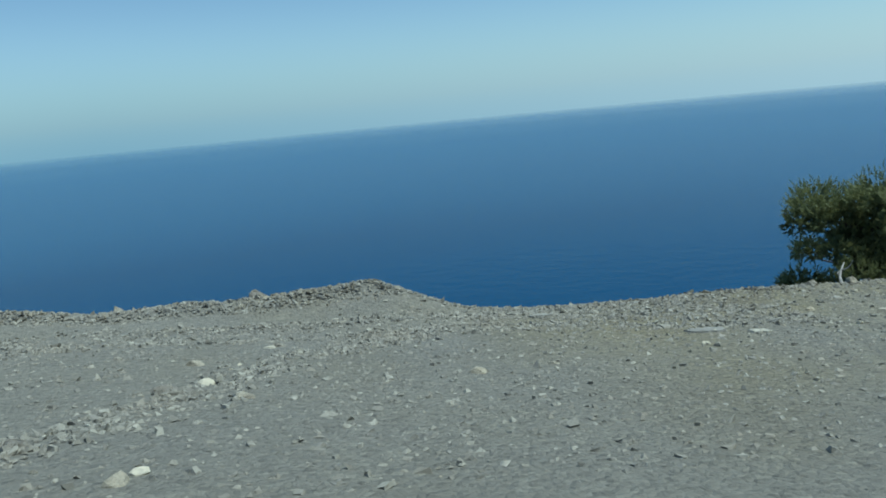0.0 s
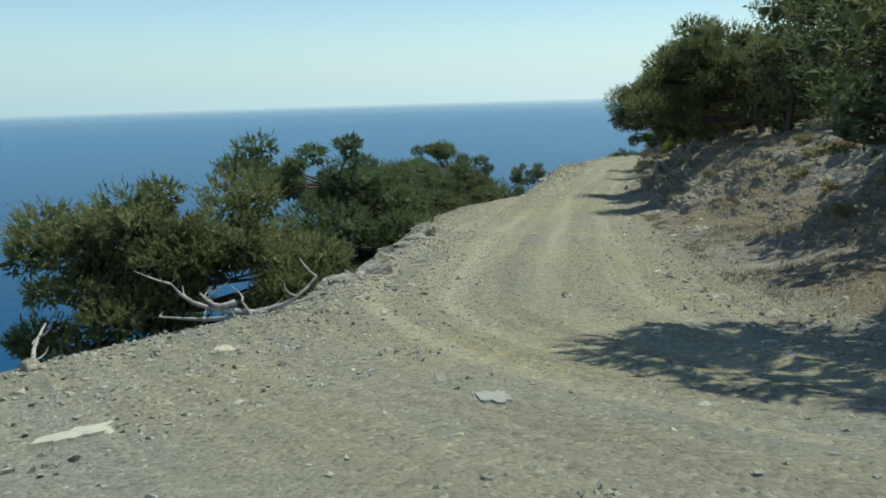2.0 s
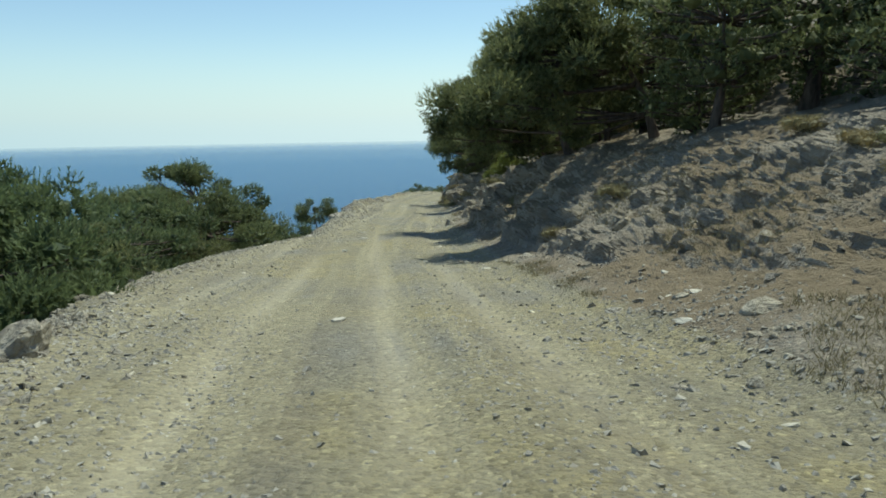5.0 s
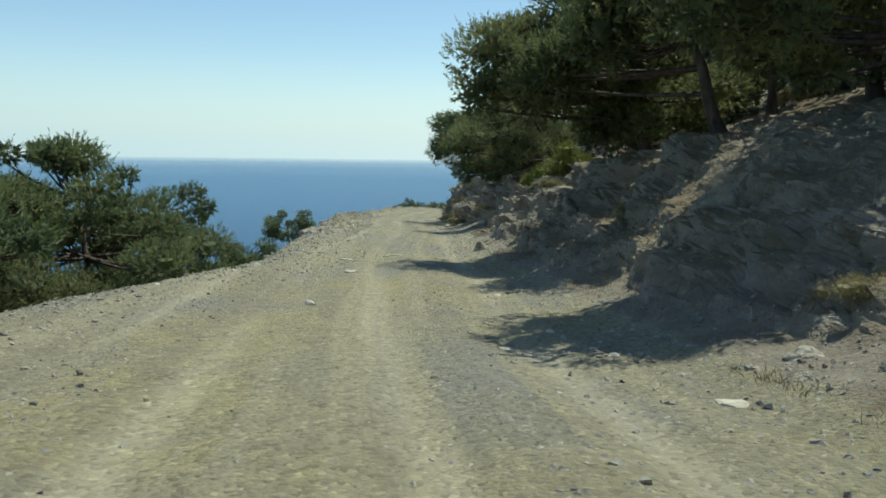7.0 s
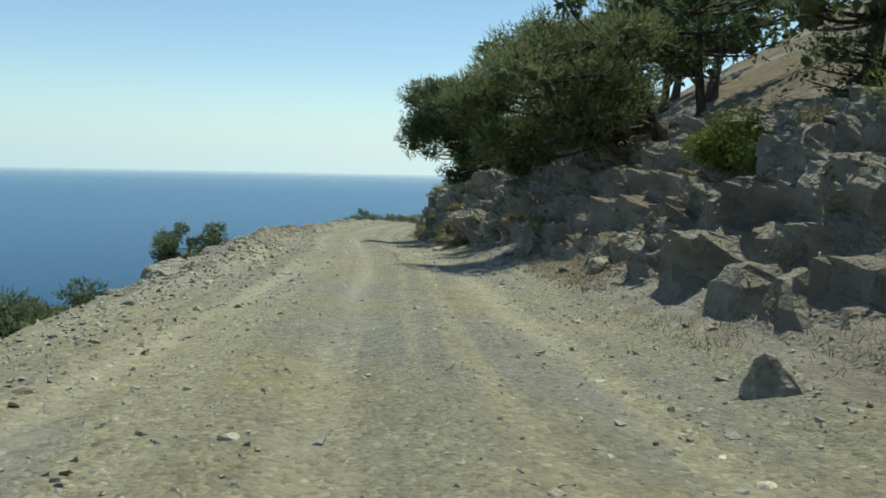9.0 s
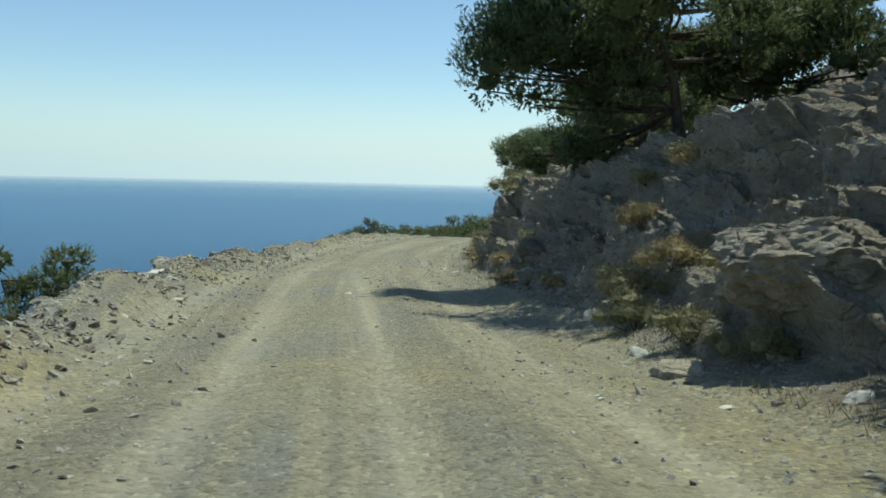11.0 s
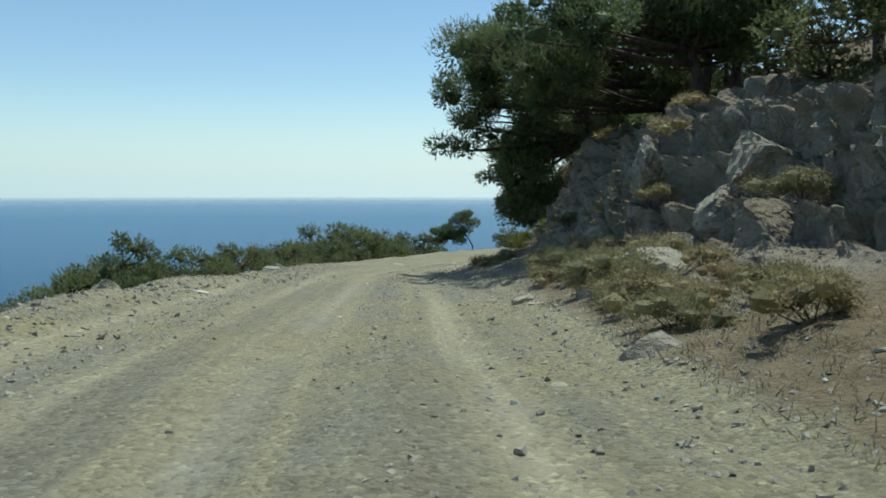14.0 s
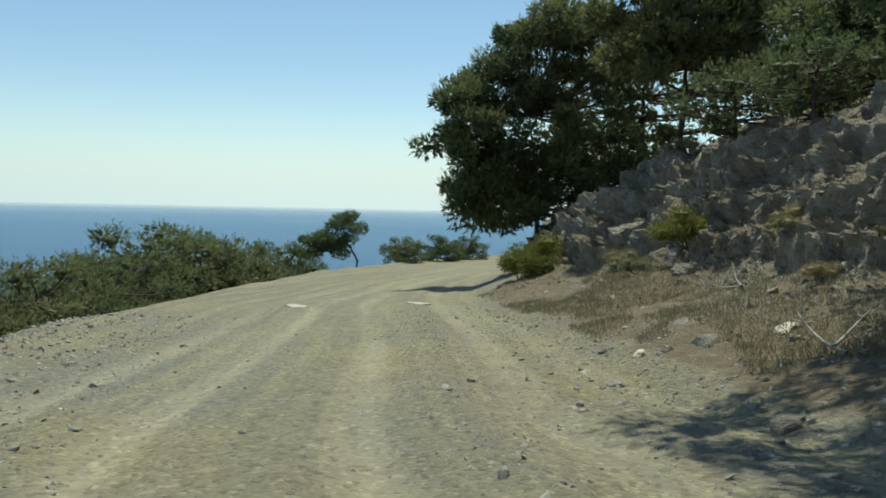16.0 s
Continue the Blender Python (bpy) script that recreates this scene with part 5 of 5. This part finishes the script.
def heap(count, seed):
    """Stones pushed together along the drop."""
    r = np.random.default_rng(seed)
    y = np.concatenate([r.uniform(-3, 24, count // 3), r.uniform(24, 56, count // 8), r.uniform(62, 92, count // 4), r.uniform(56, 118, count - count // 3 - count // 8 - count // 4)])
    side = np.abs(r.normal(0.45, 0.55, count)) - 0.35
    keep = fbm(y * 0.7, side, 83, 3) + 0.5 * r.random(count) > 0.1
    y, side = y[keep], side[keep]
    x, z = land(y, side - (edge_r(y) - edge_l(y)))
    pieces(x, y, z, (0.011 + 0.018 * r.random(len(y)) ** 2 + 0.03 * r.random(len(y)) ** 8) * np.interp(y, (52, 60, 82, 92), (1, 1.75, 1.75, 1.2)), STONE, "stone_heap", "broken grey stones heaped along the road's seaward edge", r)


def gravel(count, seed):
    """The loose stones that nobody could count, of the size of a thumb to a fist."""
    r = np.random.default_rng(seed)
    kind = r.random(count)
    y = np.where(r.random(count) < 0.36, np.where(r.random(count) < 0.5, r.uniform(-2, 7, count), r.uniform(-2, 24, count)), r.uniform(0, 124, count))
    l, rr = edge_l(y), edge_r(y)
    w = rr - l
    on = r.random(count) * w
    on = np.where(kind < 0.36, w - np.abs(r.normal(0.5, 0.9, count)), on)             # the spoil at the drop
    on = np.where((kind > 0.36) & (kind < 0.52), -r.normal(0.2, 0.6, count), on)       # the foot of the bank
    on = np.where((kind > 0.52) & (kind < 0.60), w - r.normal(1.95, 0.25, count), on)      # ridges between the ruts
    on = np.where((kind > 0.68) & (kind < 0.80) & (y > 14), -0.3 - 3.6 * r.random(count) ** 1.5, on)   # rubble on the ledges
    on = np.where((kind > 0.60) & (kind < 0.68), r.normal(1.65, 0.22, count), on)
    on = np.where(y < 11, w - r.uniform(-0.4, 8.0, count) * np.where(kind < 0.5, 0.35, 1), on)
    windrow = r.random(count) < np.where((y > -2) & (y < 5), 0.2, 0)
    row_x = np.interp(y, (-0.7, 0.3, 1.4, 2.6, 4.2), (-4.5, -5.4, -6.9, -7.8, -8.6)) + r.normal(0, 0.22, count)
    on = np.where(windrow, rr - row_x, on)
    verge = (kind > 0.80) & (kind < 0.94) & (y > 7)
    on = np.where(verge, r.normal(0.1, 0.8, count), on)             # stones fallen from the first bank
    x, z = land(y, -on)
    start = y < 7
    edge = (kind < 0.52) | (y < 8)
    s = 0.0055 + 0.0095 * r.random(count) ** 2 + np.where(edge, np.where((y > 50) & (kind < 0.36), 0.04, 0.024), 0.011) * r.random(count) ** np.where((kind < 0.36), 4, 6)
    s = s + np.where((kind > 0.68) & (kind < 0.80) & (y > 14), 0.03, 0) * r.random(count) ** 4
    s = s + np.where(verge, 0.026, 0) * r.random(count) ** 5
    s = s + np.where(start & ((kind < 0.5) | windrow), 0.02, 0) * r.random(count) ** 5
    big = s > 0.019
    pieces(x[big], y[big], z[big], s[big], GRAVEL, "stone_scatter", "loose angular grey stones strewn over the road and its edges", r)
    x, y, z, s = x[~big], y[~big], z[~big], s[~big]
    count = len(s)
    six = np.array([(1, -0.75, -0.1), (1, 0.75, -0.1), (-1, 0.75, -0.1), (-1, -0.75, -0.1), (0.45, 0, 0.75), (-0.45, 0, 0.75)], float)
    tri = np.array([(0, 1, 4), (1, 2, 5), (1, 5, 4), (2, 3, 5), (3, 0, 4), (3, 4, 5)])
    corner = six[None] * (0.7 + 0.6 * r.random((count, 6, 1))) + r.normal(size=(count, 6, 3)) * 0.15
    a = r.uniform(0, 6.28, (count, 1))
    flat = np.stack([corner[..., 0] * np.cos(a) - corner[..., 1] * np.sin(a), corner[..., 0] * np.sin(a) + corner[..., 1] * np.cos(a), corner[..., 2] * 0.75 + 0.2 * corner[..., 0] * r.normal(size=(count, 1))], -1)
    co = flat * s[:, None, None] * 1.25 + np.stack([x, y, z + s * 0.06], -1)[:, None]
    faces = tri[None] + 6 * np.arange(count)[:, None, None]
    tagged(new("gravel", mesh_of("gravel", co.reshape(-1, 3), faces.reshape(-1, 3), GRAVEL)), "loose crushed grey gravel strewn over the road", "gravel", kind="stuff")


gravel(85000, 9)
heap(20000, 33)


def rubble(count, seed):
    """Broken rock standing out of the cut and lying on its ledges: angular blocks bedded one on another."""
    r = np.random.default_rng(seed)
    y = np.concatenate([r.uniform(13, 128, count - count // 3), r.uniform(60, 126, count // 3)])
    v = apron(y) * r.uniform(0.5, 1.1, count) + np.abs(r.normal(0, 1.9, count))
    keep = fbm(y * 0.45, v * 0.8, 97, 4) + 0.35 * r.random(count) > 0.3
    y, v = y[keep], v[keep]
    x, z = land(y, v)
    n = len(y)
    pieces(x, y, z, 0.012 + 0.03 * r.random(n) ** 2.5 + 0.035 * r.random(n) ** 9, ROCK, "rubble", "broken angular limestone on the ledges of the bank", r)


rubble(30000, 21)


# ---------------------------------------------------------------- scrub and dry grass
def make_shrub(seed, material, label, count=900, height=0.55, name="shrub"):
    r = np.random.default_rng(seed)
    root = new(name)
    tagged(root, label, "shrub", "scrub on the bank")
    lobes = r.normal(size=(12, 3)) * np.array([0.24, 0.24, 0.08]) + np.array([0, 0, height * 0.42])
    rad = np.repeat((0.18 + 0.10 * r.random((12, 1))), 3, 1) * np.array([1.1, 1.1, 0.95])
    co, tris = sprays(r, lobes, rad, 0.25, int(count * 3.8), 0.036, 0.0072, 2)
    inner, more = sprays(r, lobes, rad * 0.68, 0.1, int(count * 2.6), 0.06, 0.018, 1)
    co, tris = np.concatenate([co, inner]), np.concatenate([tris, more + len(co)])
    heart, most = hearts(r, lobes, rad * 0.55)
    co, tris = np.concatenate([co, heart]), np.concatenate([tris, most + len(co)])
    part("foliage", mesh_of("foliage", co, tris, material), root)
    rnd = random.Random(seed)
    stems = [tube(bent(rnd, (0, 0, -0.1), Vector(l), 0.05, 4), [0.014, 0.01, 0.006, 0.003], 4) for l in lobes[:7]]
    co, quads = join_tubes(stems)
    part("stem", mesh_of("stem", co, quads, BARK, True), root, "thin woody stems")
    return root


dry = make_shrub(61, SHRUB, "rounded dry brown thorny cushion shrub on the bank", 400)
green = make_shrub(62, GREENSHRUB, "rounded yellow-green shrub at the foot of the bank", 1100, 0.7)
spots = [(66.3, 0.8, 0.8), (69.4, 0.9, 1.5), (68.5, 0.6, 0.9), (67.2, 0.7, 1.0), (68.8, 1.5, 1.0), (74.2, 0.9, 1.1), (75.0, 0.6, 0.8), (76.4, 0.9, 0.9), (81.8, 0.8, 1.0), (83.0, 1.4, 0.8), (84.5, 0.7, 0.9), (88.6, 1.0, 1.0), (89.4, 0.7, 1.1), (90.2, 1.6, 1.2), (91.2, 1.0, 1.3), (92.0, 1.9, 1.0),
         (93.4, 2.4, 1.1), (94.6, 1.4, 1.1), (95.8, 0.8, 1.0), (97.2, 0.9, 1.3), (98.4, 1.2, 1.4), (99.2, 2.0, 1.3), (100.2, 1.4, 1.2), (101.2, 0.7, 0.9), (102.6, 1.3, 1.3), (103.4, 2.1, 1.2), (104.4, 1.5, 1.1), (105.6, 2.4, 1.0), (107, 1.8, 0.9),
         (110.6, 0.8, 1.0), (112, 1.6, 0.9), (121.2, 2.6, 1.0), (122.8, 3.0, 1.1), (33.0, 1.6, 0.8), (40.2, 2.2, 0.9), (46.0, 2.6, 0.9), (24.0, 3.6, 0.9), (19.0, 3.8, 1.0), (58.6, 1.6, 0.9), (62.4, 1.4, 0.8), (70.2, 3.0, 0.9), (79.0, 2.6, 0.8)]
spots += [(rng.uniform(16, 126), rng.uniform(2.6, 8.5), rng.uniform(0.7, 1.3)) for _ in range(22)]
spots += [(rng.uniform(80, 108), rng.uniform(2.6, 5.5), rng.uniform(0.6, 1.2)) for _ in range(16)]
spots += [(rng.uniform(87, 104), rng.uniform(0.4, 2.6), rng.uniform(0.45, 0.95)) for _ in range(26)]
spots += [(rng.uniform(12, 30), rng.uniform(2.4, 5.5), rng.uniform(0.5, 1.0)) for _ in range(10)]
spots += [(rng.uniform(104, 118), rng.uniform(1.2, 4.2), rng.uniform(0.5, 1.0)) for _ in range(10)]
spots += [(rng.uniform(60, 78), rng.uniform(0.7, 3.5), rng.uniform(0.4, 0.9)) for _ in range(9)]
for i, (y, v, s) in enumerate(spots):
    g = at_land(y, v)
    if i == 0:
        dry.matrix_world = Matrix.Translation(g) @ Matrix.Scale(s * 0.62, 4)
    else:
        copy_thing(dry, Matrix.Translation(g) @ Matrix.Rotation(i * 1.7, 4, "Z") @ Matrix.Scale(s / spots[0][2], 4))
for x, y, turn, size in ((-8.7, 88.0, 20, 2.3), (-9.65, 85.8, 140, 1.35), (-8.9, 89.3, 260, 1.6), (-10.4, 84.3, 80, 0.7), (-10.2, 83.0, 310, 0.8)):
    copy_thing(dry, Matrix.Translation(foot(x, y)) @ Matrix.Rotation(radians(turn), 4, "Z") @ Matrix.Scale(size / spots[0][2], 4))
gspots = [(127.6, 2.0, 1.5), (128.6, 1.6, 1.3), (120.4, 3.5, 0.9), (66.0, 3.6, 0.9), (52.0, 2.8, 1.3), (48.0, 3.4, 1.4)]
for i, (y, v, s) in enumerate(gspots):
    g = at_land(y, v)
    if i == 0:
        green.matrix_world = Matrix.Translation(g) @ Matrix.Scale(s, 4)
    else:
        copy_thing(green, Matrix.Translation(g) @ Matrix.Rotation(i * 2.1, 4, "Z") @ Matrix.Scale(s / gspots[0][2], 4))


def dry_grass(count, seed):
    r = np.random.default_rng(seed)
    y = np.concatenate([r.uniform(13, 128, count // 2), r.uniform(112, 124, count // 4), r.uniform(16, 34, count - count // 2 - count // 4)])
    v = np.abs(r.normal(0, 2.0, count)) + 0.3
    keep = fbm(y * 0.5, v * 0.7, 91, 3) - 0.7 * np.clip(2.4 - v, 0, 1) * (y < 40) > -0.25
    y, v = y[keep], v[keep]
    x, z = land(y, v)
    n, blades = len(y), 6
    base = np.stack([x, y, z - 0.01], -1)[:, None] + r.normal(size=(n, blades, 3)) * np.array([0.05, 0.05, 0])
    way = r.normal(size=(n, blades, 3)) * np.array([0.5, 0.5, 0.2]) + np.array([0, 0, 1.0])
    tip = base + way * (0.025 + 0.06 * r.random((n, blades, 1)))
    half = np.cross(way, r.normal(size=(n, blades, 3)))
    half *= 0.0045 / (np.linalg.norm(half, axis=2, keepdims=True) + 1e-6)
    co = np.stack([base - half, base + half, tip], 2).reshape(-1, 3)
    tagged(new("dry_grass", mesh_of("dry_grass", co, np.arange(len(co)).reshape(-1, 3), STRAW)), "short dry straw-brown grass on the bank", "grass", kind="stuff")


dry_grass(34000, 12)
